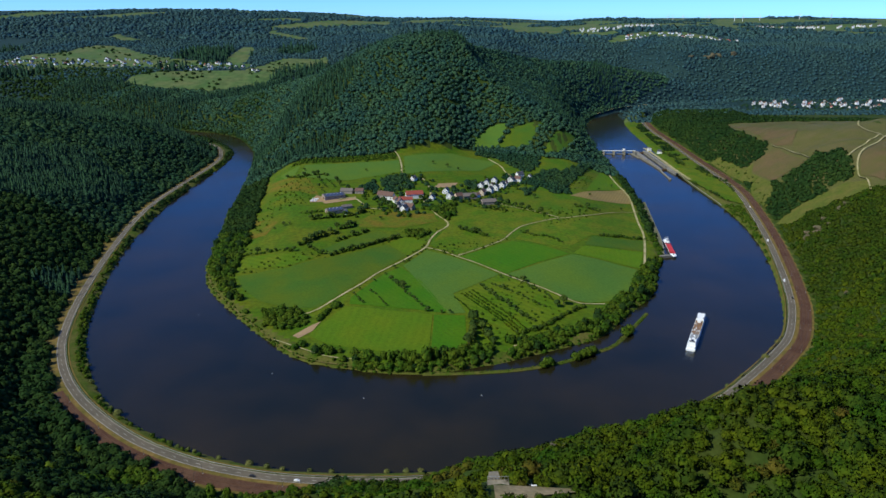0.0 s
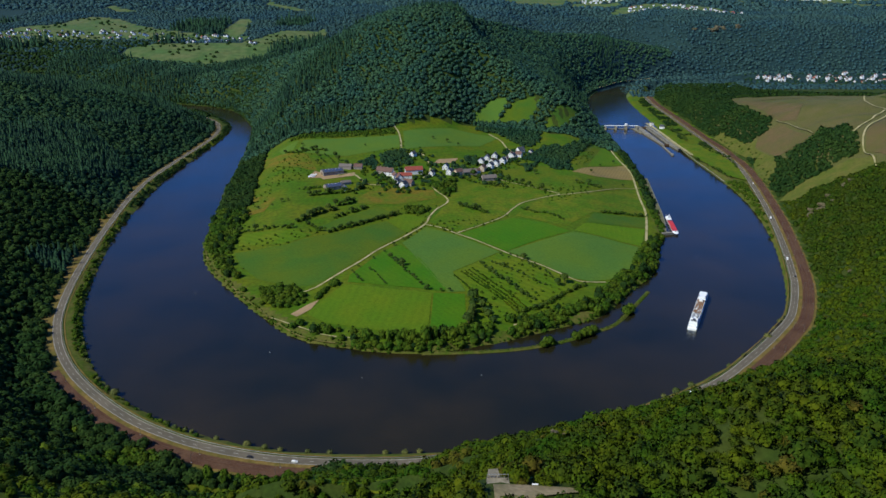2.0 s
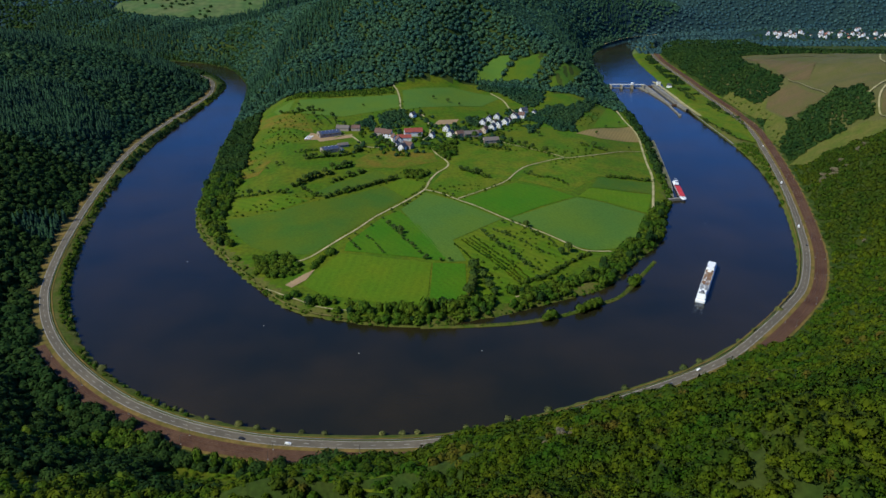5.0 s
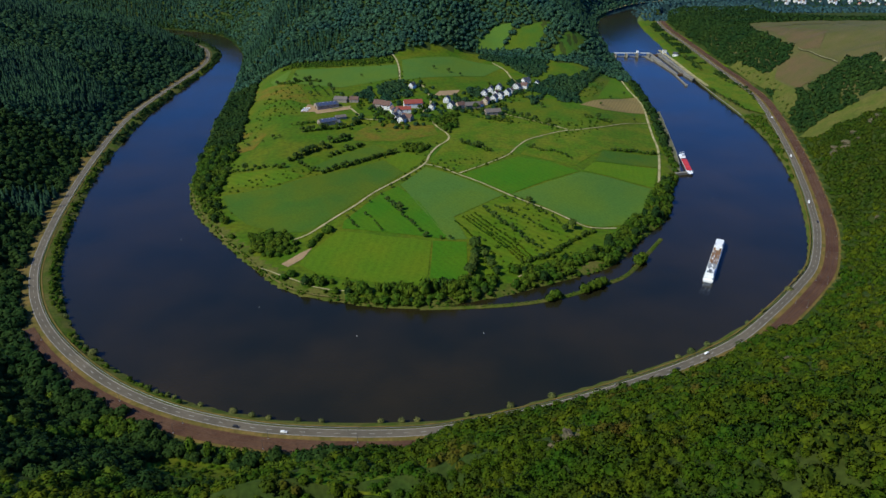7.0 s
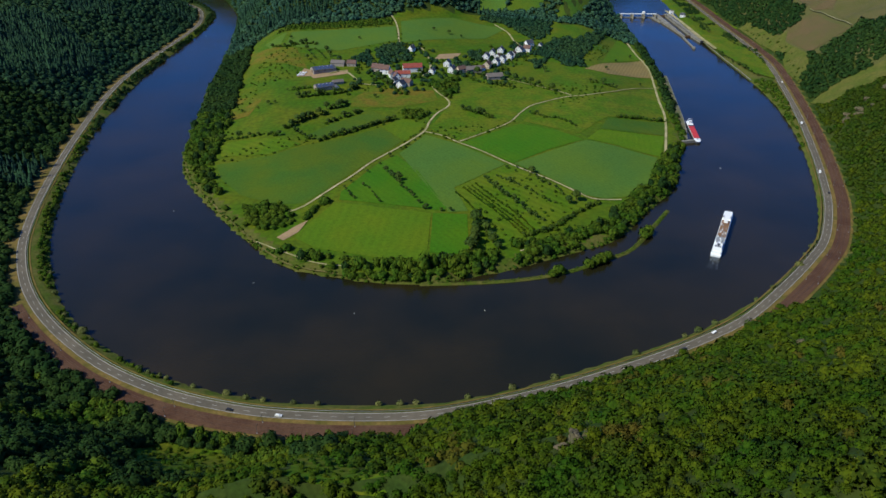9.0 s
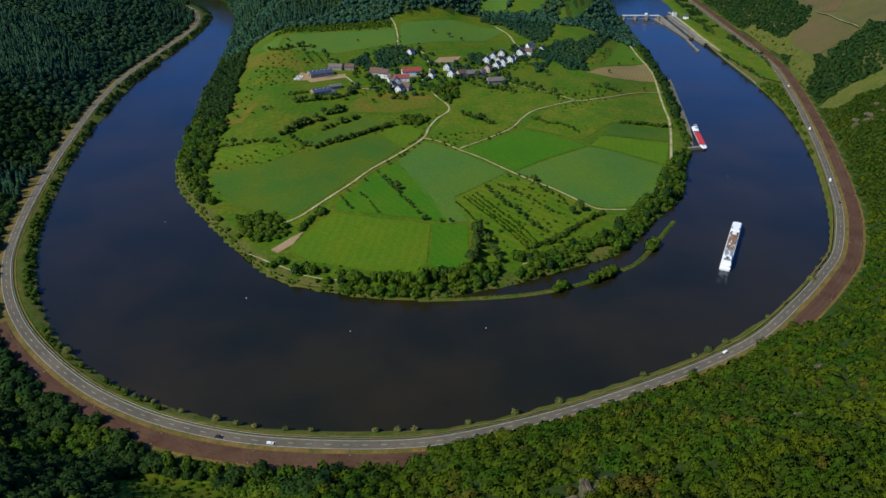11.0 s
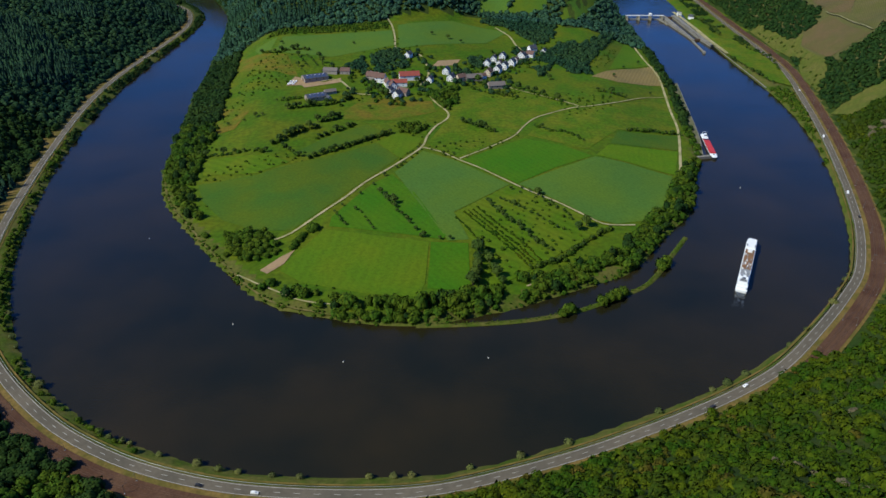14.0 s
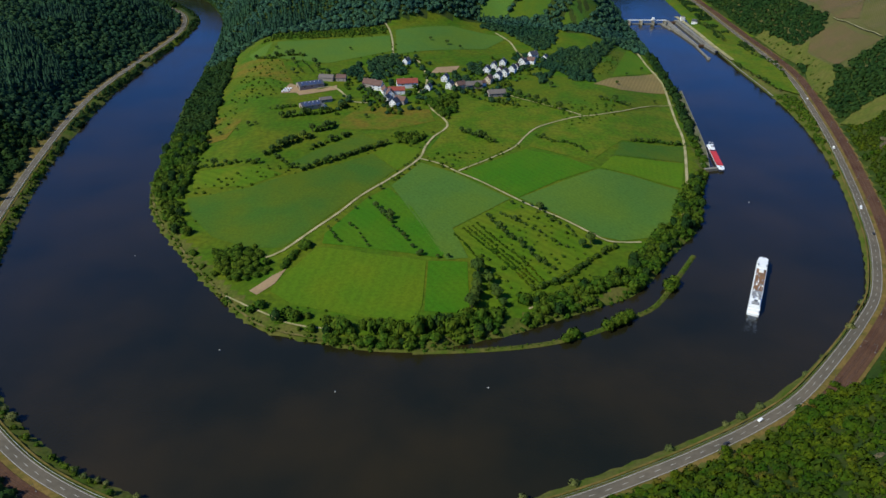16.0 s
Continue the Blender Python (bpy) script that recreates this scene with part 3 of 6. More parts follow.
def striped(name, a, b, width, angle, noise_size=25.0, amount=0.5):
    """A sown field: rows of two tones in one direction, broken by patches."""
    m = material(name, a, dark=0.17, grain=2.6, patch=noise_size, tint=b)
    n, ln = m.node_tree.nodes, m.node_tree.links
    geo = next(x for x in n if x.bl_idname == "ShaderNodeNewGeometry")
    turn = n.new("ShaderNodeVectorRotate")
    turn.rotation_type = "Z_AXIS"
    turn.inputs["Angle"].default_value = radians(angle)
    wave = n.new("ShaderNodeTexWave")
    wave.inputs["Scale"].default_value, wave.inputs["Distortion"].default_value = 0.314 / width, 1.0
    wave.inputs["Detail"].default_value = 1
    ln.new(geo.outputs["Position"], turn.inputs["Vector"])
    ln.new(turn.outputs[0], wave.inputs["Vector"])
    hsv = next(x for x in n if x.bl_idname == "ShaderNodeHueSaturation")
    old = hsv.inputs["Value"].links[0].from_socket
    rng = n.new("ShaderNodeMapRange")
    rng.inputs["To Min"].default_value, rng.inputs["To Max"].default_value = 1 - amount * 0.3, 1 + amount * 0.3
    ln.new(wave.outputs["Fac"], rng.inputs[0])
    mul = n.new("ShaderNodeMath")
    mul.operation = "MULTIPLY"
    ln.new(old, mul.inputs[0])
    ln.new(rng.outputs[0], mul.inputs[1])
    ln.new(mul.outputs[0], hsv.inputs["Value"])
    return m


M_CORN = striped("young_corn", (0.042, 0.099, 0.010), (0.070, 0.106, 0.006), 3.0, 40, 45, 0.1)
M_WHEAT = striped("green_wheat", (0.061, 0.129, 0.019), (0.077, 0.135, 0.014), 5.0, -35, 60, 0.07)
M_BRIGHT = striped("mown_grass", (0.038, 0.122, 0.003), (0.056, 0.126, 0.003), 7.0, -38, 40, 0.12)
M_LUSH = striped("lush_grass", (0.066, 0.142, 0.003), (0.084, 0.145, 0.004), 7.0, 10, 40, 0.08)
M_OLIVE = striped("ripening_hay", (0.084, 0.130, 0.004), (0.066, 0.128, 0.004), 9.0, 8, 35, 0.12)
M_PASTURE = material("pasture", (0.056, 0.112, 0.003), dark=0.30, grain=4, patch=26, tint=(0.100, 0.120, 0.006))
M_DULL = material("rough_hill_grass", (0.070, 0.090, 0.012), dark=0.25, grain=4, patch=18, tint=(0.100, 0.098, 0.020))
M_BROWNGRASS = material("dry_meadow", (0.128, 0.100, 0.010), dark=0.28, grain=4, patch=20, tint=(0.075, 0.112, 0.005))
M_TAN = striped("cut_stubble", (0.22, 0.16, 0.055), (0.18, 0.14, 0.05), 5.0, 20, 30, 0.3)
M_ORCHARD = striped("orchard_grass", (0.062, 0.122, 0.003), (0.095, 0.130, 0.005), 9.0, -52, 30, 0.3)
M_VINE = striped("vineyard_rows", (0.094, 0.086, 0.030), (0.078, 0.082, 0.020), 2.6, 62, 60, 0.7)
M_VINE_BROWN = striped("bare_vineyard", (0.108, 0.077, 0.033), (0.088, 0.078, 0.024), 2.6, 40, 34, 0.7)
M_VINE_OLD = striped("old_vineyard", (0.080, 0.080, 0.020), (0.100, 0.086, 0.030), 2.6, 30, 30, 0.6)
M_SAND = material("bare_earth", (0.33, 0.22, 0.12), dark=0.15, grain=3, patch=12, tint=(0.27, 0.19, 0.1))

FIELDS = (
    ("corn_field", M_CORN, "wide dull green field of young corn", [(-271, 864), (-206, 873), (-169, 900), (-116, 931), (-80, 960), (-51, 917), (-83, 860), (-123, 789), (-147, 756), (-180, 759), (-221, 782), (-253, 823)]),
    ("hay_meadow", M_OLIVE, "yellowish green hay meadow beside a track", [(-80, 963), (-55, 991), (-24, 973), (-30, 952), (-49, 917)]),
    ("grass_strip", M_ORCHARD, "narrow rough green grass strip between hedges", [(-272, 887), (-283, 931), (-205, 923), (-175, 903), (-207, 877)]),
    ("grass_strip", M_CORN, "narrow green field strip between hedges", [(-159, 918), (-95, 978), (-73, 995), (-99, 1015), (-148, 967), (-171, 932)]),
    ("wheat_field", M_WHEAT, "bluish green wheat field with tapering end", [(-23, 938), (16, 910), (73, 851), (12, 786), (26, 734), (6, 731), (-53, 878)]),
    ("grass_field", M_BRIGHT, "bright green mown grass field with faint rows", [(-56, 873), (-28, 826), (4, 740), (1, 733), (-110, 759), (-110, 776), (-76, 848)]),
    ("hay_meadow", M_OLIVE, "broad olive green hay meadow near the bank", [(-114, 754), (-61, 739), (-12, 728), (-14, 667), (-19, 647), (-63, 652), (-121, 669), (-145, 689), (-137, 712)]),
    ("grass_field", M_BRIGHT, "small bright green grass field near the bank", [(-10, 728), (25, 728), (25, 657), (-12, 659)]),
    ("orchard_meadow", M_ORCHARD, "green meadow with rows of orchard trees", [(13, 784), (74, 850), (153, 778), (167, 770), (81, 691), (39, 654), (29, 725)]),
    ("grass_field", M_BRIGHT, "deep bright green grass field beside a track", [(24, 913), (101, 976), (146, 955), (177, 927), (127, 893), (82, 854)]),
    ("wheat_field", M_WHEAT, "large bluish green wheat field", [(83, 853), (127, 887), (180, 926), (217, 917), (263, 894), (243, 829), (204, 786), (175, 778), (155, 783)]),
    ("grass_field", M_LUSH, "light yellow-green grass field", [(182, 930), (204, 964), (292, 970), (268, 898), (218, 920)]),
    ("grass_field", M_CORN, "plain green field beside the shore track", [(206, 967), (224, 1008), (309, 1025), (293, 974)]),
    ("pasture", M_PASTURE, "rough olive pasture with pale patches", [(134, 1047), (245, 1109), (335, 1178), (312, 1035), (225, 1013), (174, 945), (146, 961), (106, 986)]),
    ("stubble_field", M_TAN, "tan cut field near the shore", [(228, 1224), (259, 1261), (358, 1355), (344, 1242), (267, 1213)]),
    ("grass_field", M_LUSH, "small green wedge of meadow by the shore", [(344, 1501), (357, 1361), (266, 1274)]),
    ("pasture", M_PASTURE, "olive green pasture below the village", [(84, 1172), (180, 1092), (123, 1051), (85, 983), (22, 918), (-7, 943), (-19, 960), (8, 1041), (14, 1100)]),
    ("wheat_field", M_WHEAT, "long bluish green field under the wood", [(-320, 1353), (-287, 1380), (-90, 1415), (-82, 1336), (-179, 1282), (-301, 1312)]),
    ("wheat_field", M_WHEAT, "bluish green field behind the village", [(-82, 1446), (17, 1509), (119, 1476), (75, 1402), (-73, 1321)]),
    ("dry_meadow", M_BROWNGRASS, "brownish dry meadow", [(-350, 1277), (-350, 1340), (-251, 1290), (-216, 1194)]),
    ("dry_meadow", M_BROWNGRASS, "brownish dry meadow beside the tree belt", [(-318, 1033), (-309, 1109), (-262, 1075), (-269, 1016), (-298, 1010)]),
    ("dry_meadow", M_BROWNGRASS, "patchy brownish meadow below the farm", [(-133, 1062), (-109, 1113), (-16, 1101), (-8, 1061), (-65, 1030), (-129, 1033)]),
    ("meadow", M_WHEAT, "light green clearing at the wood's edge", [(72, 1605), (113, 1643), (152, 1642), (122, 1584), (68, 1575)]),
    ("meadow", M_CORN, "dull green clearing at the wood's edge", [(122, 1582), (158, 1626), (231, 1636), (191, 1571)]),
    ("meadow", M_CORN, "green clearing near the river", [(220, 1546), (262, 1620), (322, 1654), (256, 1535)]),
    ("dry_field", M_SAND, "bare brown garden plot in the village", [(-18, 1245), (-8, 1275), (28, 1292), (20, 1262)]),
    ("sand_patch", M_SAND, "small patch of bare sandy earth", [(-163, 690), (-148, 712), (-137, 722), (-143, 700), (-155, 684)]),
)
for name, mat, label, poly in FIELDS:
    tagged(draped(name, poly, mat), label, "field", kind="structure")
HILLSIDE = (
    ("vineyard", M_VINE, "wide brown vineyard with fine rows on a slope", [(640, 1850), (800, 1880), (1100, 1800), (1400, 1600), (1300, 1100), (760, 1035), (668, 1035), (625, 1120), (620, 1300), (632, 1480), (640, 1600)]),
    ("vineyard", M_VINE_OLD, "olive green vineyard under the wood", [(730, 1850), (800, 1860), (900, 1780), (880, 1640), (745, 1740)]),
    ("vineyard", M_VINE_BROWN, "broad brown vineyard plot with fine rows", [(741, 1849), (776, 1535), (709, 1422), (694, 1466), (702, 1512)]),
    ("vineyard", M_VINE_OLD, "olive vineyard plot crossed by tracks", [(774, 1522), (806, 1357), (788, 1276), (701, 1208), (684, 1297), (709, 1416)]),
    ("vineyard", M_VINE_BROWN, "brown vineyard plot above a rocky slope", [(900, 1420), (835, 1290), (679, 1058), (675, 1115), (706, 1175), (800, 1262)]),
    ("rough_slope", M_DULL, "rough olive grass slope between railway and vineyards", [(616, 1600), (634, 1600), (632, 1442), (644, 1438), (628, 1405), (619, 1292), (600, 1245), (572, 1200), (580, 1270), (608, 1360)]),
    ("vineyard", M_VINE_BROWN, "lower brown vineyard plot with fine rows", [(646, 1440), (690, 1450), (676, 1288), (622, 1290), (630, 1405)]),
    ("hillside_meadow", M_DULL, "narrow olive meadow below a wood", [(545, 1108), (573, 1120), (652, 1108), (672, 1080), (650, 1046), (617, 1058), (552, 1070)]),
    ("riverside_meadow", M_PASTURE, "bright green meadow beside the railway and lock", [(520, 1722), (530, 1560), (560, 1540), (574, 1490), (572, 1348), (548, 1236), (524, 1270), (518, 1400), (516, 1517)]),
)
SLOPE_WOODS = ([(757, 2177), (736, 1826), (712, 1745), (690, 1475), (655, 1440), (630, 1445), (632, 1594), (608, 1806)], [(566, 1194), (592, 1238), (633, 1262), (692, 1284), (712, 1256), (690, 1170), (665, 1117), (631, 1127), (596, 1116), (562, 1141)])
for name, mat, label, poly in HILLSIDE:
    tagged(draped(name, poly, mat, 1.0 if mat is M_VINE else 1.7, 16.0 if mat is M_VINE else 10.0), label, "field", kind="structure")
TRACKS = (
    (1.9, [(-160, 741), (-146, 751), (-122, 784), (-102, 816), (-83, 854), (-56, 895), (-26, 947), (-19, 981), (-9, 1012), (4, 1034), (8, 1050), (3, 1069), (-10, 1095), (-21, 1131)]),
    (1.7, [(-25, 949), (0, 934), (18, 914), (44, 890), (80, 850), (104, 826), (125, 808), (149, 786), (161, 776), (174, 775), (194, 777)]),
    (1.6, [(20, 916), (39, 933), (59, 951), (88, 982), (105, 1017), (122, 1045), (147, 1065), (179, 1085), (211, 1094), (246, 1116), (299, 1165), (340, 1186)]),
    (1.6, [(187, 1092), (168, 1111), (140, 1133), (110, 1155), (80, 1183)]),
    (2.2, [(358, 1569), (353, 1403), (354, 1339), (350, 1276), (336, 1192), (324, 1119), (314, 1047), (290, 954), (263, 862), (245, 821)]),
    (2.0, [(-108, 1501), (-94, 1454), (-84, 1388), (-79, 1329), (-68, 1274)]),
    (2.2, [(-180, 1176), (-157, 1183), (-136, 1151), (-125, 1130), (-102, 1124)]),
    (2.2, [(-43, 1311), (-28, 1263), (-22, 1206), (-33, 1163)]),
    (2.2, [(97, 1500), (119, 1450), (129, 1390), (147, 1337), (122, 1286)]),
    (1.2, [(-182, 685), (-158, 667), (-137, 654), (-125, 646), (-106, 640), (-83, 636)]),
    (1.5, [(74, 664), (94, 679), (114, 690)]),
    (2.6, [(691, 1470), (693, 1392), (681, 1296)]),
    (2.4, [(812, 1309), (745, 1243), (698, 1200)]),
    (2.4, [(900, 1400), (792, 1262), (711, 1186), (673, 1118), (668, 1085), (652, 1044)]),
    (2.4, [(900, 1530), (821, 1390), (815, 1310), (800, 1270)]),
)
for half, pts in TRACKS:
    half *= 0.74 if pts[0][0] < 600 else 0.55
    tagged(ribbon("farm_track", curve_through(pts, 6.0), half, half, 0.55 if pts[0][0] < 600 else 2.8, M_TRACK, drape=True), "pale gravel farm track between fields", "track", kind="structure")


# ---- woods ----
OCT_V = np.array([(1, 0, 0), (-1, 0, 0), (0, 1, 0), (0, -1, 0), (0, 0, 1), (0, 0, -1)], float)
OCT_F = np.array([(0, 2, 4), (2, 1, 4), (1, 3, 4), (3, 0, 4), (2, 0, 5), (1, 2, 5), (3, 1, 5), (0, 3, 5)])


def crown_template(rng, clumps, size, tall=0.85, ruffle=0.45):
    """A crown about 1 wide on each side of its middle: a few dense cores under a lobed dome of leafy sprays; its foot is at z = 0."""
    vs, fs = [], []
    cores, count, base = max(1, clumps // 4), clumps * 5, 0
    lobes, turned, deep = rng.integers(3, 6), rng.uniform(0, 6.28), rng.uniform(0.10, 0.22)
    for k in range(cores):
        a, h = k * 2.39996 + turned, (k + 0.5) / cores
        up = 0.8 - 1.1 * h if cores > 1 else 0.0
        far = 0.46 * math.sqrt(1 - up * up) if cores > 1 else 0.0
        big = 0.40 if cores > 4 else 0.50 if cores > 1 else 0.80
        v = OCT_V * rng.uniform(0.8, 1.15, (6, 1)) * big * np.array([1, 1, 0.8])
        v = v @ np.array([[math.cos(a), -math.sin(a), 0], [math.sin(a), math.cos(a), 0], [0, 0, 1]])
        vs.append(v + np.array([far * math.cos(a), far * math.sin(a), (up * 0.5 + 0.72) * tall]))
        fs.append(OCT_F + base)
        base += 6
    for k in range(count):
        a, h = k * 2.39996 + rng.uniform(-0.4, 0.4), (k + 0.5) / count
        up = 1 - 1.5 * h
        ring = math.sqrt(max(0.0, 1 - up * up))
        r = (1 - deep + deep * math.sin(lobes * a + 2.5 * up + turned)) * rng.uniform(0.82, 1.06)
        out = np.array([ring * math.cos(a), ring * math.sin(a), up])
        n = out + rng.normal(0, ruffle, 3) + np.array([0, 0, 0.25])
        n /= np.linalg.norm(n)
        u = np.cross(n, rng.normal(0, 1, 3))
        u /= np.linalg.norm(u)
        w = np.cross(n, u)
        s = size * 0.52 * rng.uniform(0.65, 1.3)
        c = out * r * np.array([1, 1, 0.85 * tall]) + np.array([0, 0, 0.75 * tall])
        vs.append(np.array([c + s * 1.1 * u, c + s * (0.9 * w - 0.5 * u), c - s * (0.9 * w + 0.5 * u)]))
        fs.append(np.array([(base, base + 1, base + 2)]))
        base += 3
    v = np.vstack(vs)
    n = v - np.array([0, 0, 0.35 * tall])
    n = n / np.linalg.norm(n, axis=1)[:, None] + rng.normal(0, 0.5 * ruffle, v.shape) + np.array([0, 0, 0.15])
    return v, np.vstack(fs), n


def spruce_template(rng, tiers=3, sides=6):
    vs, fs = [], []
    for k in range(tiers):
        z0, z1, r = k / tiers * 2.2 + 0.25, (k + 1.45) / tiers * 2.2 + 0.3, 0.62 * (1 - k / (tiers + 0.6))
        a = np.arange(sides) * 2 * math.pi / sides + rng.uniform(0, 1)
        ring = np.stack([np.cos(a) * r * rng.uniform(0.75, 1.2, sides), np.sin(a) * r * rng.uniform(0.75, 1.2, sides), z0 + rng.uniform(-0.1, 0.1, sides)], 1)
        base = sum(len(v) for v in vs)
        vs.append(np.vstack([ring, [(rng.uniform(-0.05, 0.05), 0, z1)]]))
        fs.append(np.array([(base + i, base + (i + 1) % sides, base + sides) for i in range(sides)]))
    v = np.vstack(vs)
    n = v * np.array([1, 1, 0]) + rng.normal(0, 0.12, v.shape)
    return v, np.vstack(fs), n / (np.linalg.norm(n, axis=1)[:, None] + 0.05) + np.array([0, 0, 0.6])


RNG = np.random.default_rng(11)
NEAR_T = [crown_template(RNG, 24, 0.40, 0.85, 0.34) for _ in range(8)]
MID_T = [crown_template(RNG, 10, 0.58, 0.85, 0.26) for _ in range(6)]
LOW_T = [crown_template(RNG, 5, 0.80, 0.85, 0.20) for _ in range(6)]
FAR_T = [crown_template(RNG, 3, 0.95, 0.7, 0.20) for _ in range(6)]
SPRUCE_T = [spruce_template(RNG, 3, 6) for _ in range(5)]
SPRUCE_FAR_T = [spruce_template(RNG, 2, 5) for _ in range(4)]


def soften(me, normals):
    """Lets sprays of leaves take the light as the crown's round form does."""
    n = normals / np.linalg.norm(normals, axis=1)[:, None]
    me.polygons.foreach_set("use_smooth", np.ones(len(me.polygons), bool))
    me.attributes.new("custom_normal", "FLOAT_VECTOR", "POINT").data.foreach_set("vector", np.ascontiguousarray(n, np.float32).ravel())
    return me


def wood(name, xy, templates, radius, mat, label, sink=0.15, lift=0.0, squat=1.0):
    """Many crowns in one mesh; radius: from, to."""
    n = len(xy)
    z = height(xy[:, 0], xy[:, 1])
    r = RNG.uniform(radius[0], radius[1], n) * RNG.choice([0.8, 1.0, 1.0, 1.2], n)
    spin, pick = RNG.uniform(0, 6.28, n), RNG.integers(0, len(templates), n)
    tall = RNG.uniform(0.85, 1.25, n) * squat
    verts, faces, ways, base = [], [], [], 0
    for k, (tv, tf, tn) in enumerate(templates):
        who = np.nonzero(pick == k)[0]
        if not len(who):
            continue
        c, s = np.cos(spin[who])[:, None], np.sin(spin[who])[:, None]
        x, y = tv[:, 0][None], tv[:, 1][None]
        rr = r[who][:, None]
        out = np.stack([(c * x - s * y) * rr + xy[who, 0][:, None], (s * x + c * y) * rr + xy[who, 1][:, None],
                        tv[:, 2][None] * rr * tall[who][:, None] + z[who][:, None] + lift - sink * rr], -1)
        verts.append(out.reshape(-1, 3))
        ways.append(np.stack([c * tn[:, 0][None] - s * tn[:, 1][None], s * tn[:, 0][None] + c * tn[:, 1][None], np.broadcast_to(tn[:, 2][None], (len(who), len(tn)))], -1).reshape(-1, 3))
        faces.append((tf[None] + (base + np.arange(len(who)) * len(tv))[:, None, None]).reshape(-1, 3))
        base += len(who) * len(tv)
    me = soften(mesh_from(name, np.vstack(verts), np.vstack(faces)), np.vstack(ways))
    me.materials.append(mat)
    return tagged(new(name, me), label, "woodland", kind="stuff")


def jittered(x0, x1, y0, y1, gap):
    gx, gy = np.meshgrid(np.arange(x0, x1, gap), np.arange(y0, y1, gap))
    gx[::2] += gap / 2
    p = np.column_stack([gx.ravel(), gy.ravel()])
    return p + RNG.uniform(-0.42, 0.42, p.shape) * gap


def in_wedge(p, spread=0.68, margin=100):
    return np.abs(p[:, 0]) < spread * p[:, 1] + margin


def fields_of(p, polys):
    hit = np.zeros(len(p), bool)
    for poly in polys:
        hit |= inside(np.array(poly, float), p[:, 0], p[:, 1])
    return hit


OPEN_SLOPES = [poly for *_, poly in HILLSIDE]


def outer_wood(p, least=20.0):
    """Which places lie on the wooded outer slopes."""
    shaded = (p[:, 0] < -330) & (p[:, 1] > 575)
    tunnelled = (p[:, 0] > -8) & (p[:, 0] < 285) & (p[:, 1] < 590)
    keep = (from_road(p[:, 0], p[:, 1]) > np.where(shaded, 11.5, np.where(tunnelled, 8.0, least))) & in_wedge(p)
    keep &= ~((p[:, 0] > 9.5) & (p[:, 0] < 20) & (p[:, 1] > 146) & (p[:, 1] < 169)) & ~((p[:, 0] > 16) & (p[:, 0] < 35) & (np.abs(p[:, 1] - 155) < 4.5))
    return keep & (~fields_of(p, OPEN_SLOPES) | fields_of(p, SLOPE_WOODS))


ROCKS = ((54, 288, 3.2), (60, 292, 2.4), (48, 284, 2.0), (163, 384, 3.0), (167, 372, 2.6), (171, 360, 3.0), (174, 351, 2.6), (158, 391, 2.0), (-16, 265, 2.6), (-21, 262, 1.8), (232, 452, 2.2),
         (537, 988, 4.5), (548, 978, 4.6), (545, 1002, 4.0), (556, 992, 5.0), (566, 985, 3.6), (575, 1012, 5.0), (600, 1025, 5.0), (612, 1035, 4.0), (470, 760, 2.4),
         (1062, 2925, 11), (1085, 2935, 14), (1110, 2938, 10), (1178, 2950, 13), (1000, 2930, 8))


def off_rocks(p, gap):
    """Which places keep clear of the bare outcrops."""
    spots = np.array(ROCKS)[:, :2]
    return np.min(np.hypot(p[:, None, 0] - spots[None, :, 0], p[:, None, 1] - spots[None, :, 1]), 1) > gap


def thin(p, size, level, seed):
    """Leaves glades open."""
    return rumple(p[:, 0], p[:, 1], size, seed) > level


M_GLADE = material("glade_grass", (0.048, 0.105, 0.002), dark=0.35, grain=2.5, patch=16, tint=(0.090, 0.102, 0.006))
GLADE = [(-200, 392), (-177, 416), (-136, 409), (-100, 378), (-70, 345), (-45, 320), (-17, 298), (-22, 288), (-60, 296), (-99, 317), (-140, 348), (-168, 369)]
tagged(draped("glade", GLADE, M_GLADE, 0.5, 8.0), "sunlit grassy glade below the slope", "meadow", kind="structure")
FINE_T = [crown_template(RNG, k, 0.25, 0.72, 0.80) for k in (27, 30, 28)] + [crown_template(RNG, 31, 0.24, 0.95, 0.80) for _ in range(4)]
SHRUB_T = [crown_template(RNG, k, 0.46, 0.70, 0.22) for k in (9, 10, 11, 9)] + [crown_template(RNG, 12, 0.42, 0.95, 0.22) for _ in range(2)]
p = np.vstack([jittered(-260, 260, 136, 290, 4.7), jittered(-300, 470, 290, 720, 6.5)])
p = p[outer_wood(p, 26) & ((p[:, 0] > -60) | (p[:, 1] < 330)) & ~fields_of(p, [GLADE]) & off_rocks(p, 4.0)]
dry = (thin(p, 21, 0.62, 13) & (RNG.uniform(0, 1, len(p)) < 0.7)) | (RNG.uniform(0, 1, len(p)) < 0.02)
close = (p[:, 1] < 290) & in_wedge(p, 0.66, 20)
p, dry, close = (v[(p[:, 1] > 290) | in_wedge(p, 0.66, 40)] for v in (p, dry, close))
for who, kinds, mat, label in ((close & ~dry, FINE_T, M_LEAF, "dense low sunlit scrub on a steep slope"), (~close & ~dry, SHRUB_T, M_LEAF, "dense low sunlit scrub on a steep slope"),
                               (close & dry, FINE_T, M_DRYLEAF, "brownish dry scrub on a steep slope"), (~close & dry, SHRUB_T, M_DRYLEAF, "brownish dry scrub on a steep slope")):
    wood("slope_scrub", p[who], kinds, (1.7, 3.8) if kinds is FINE_T else (2.0, 4.6), mat, label, 0.2)
p = jittered(-420, 480, 120, 720, 9.4)
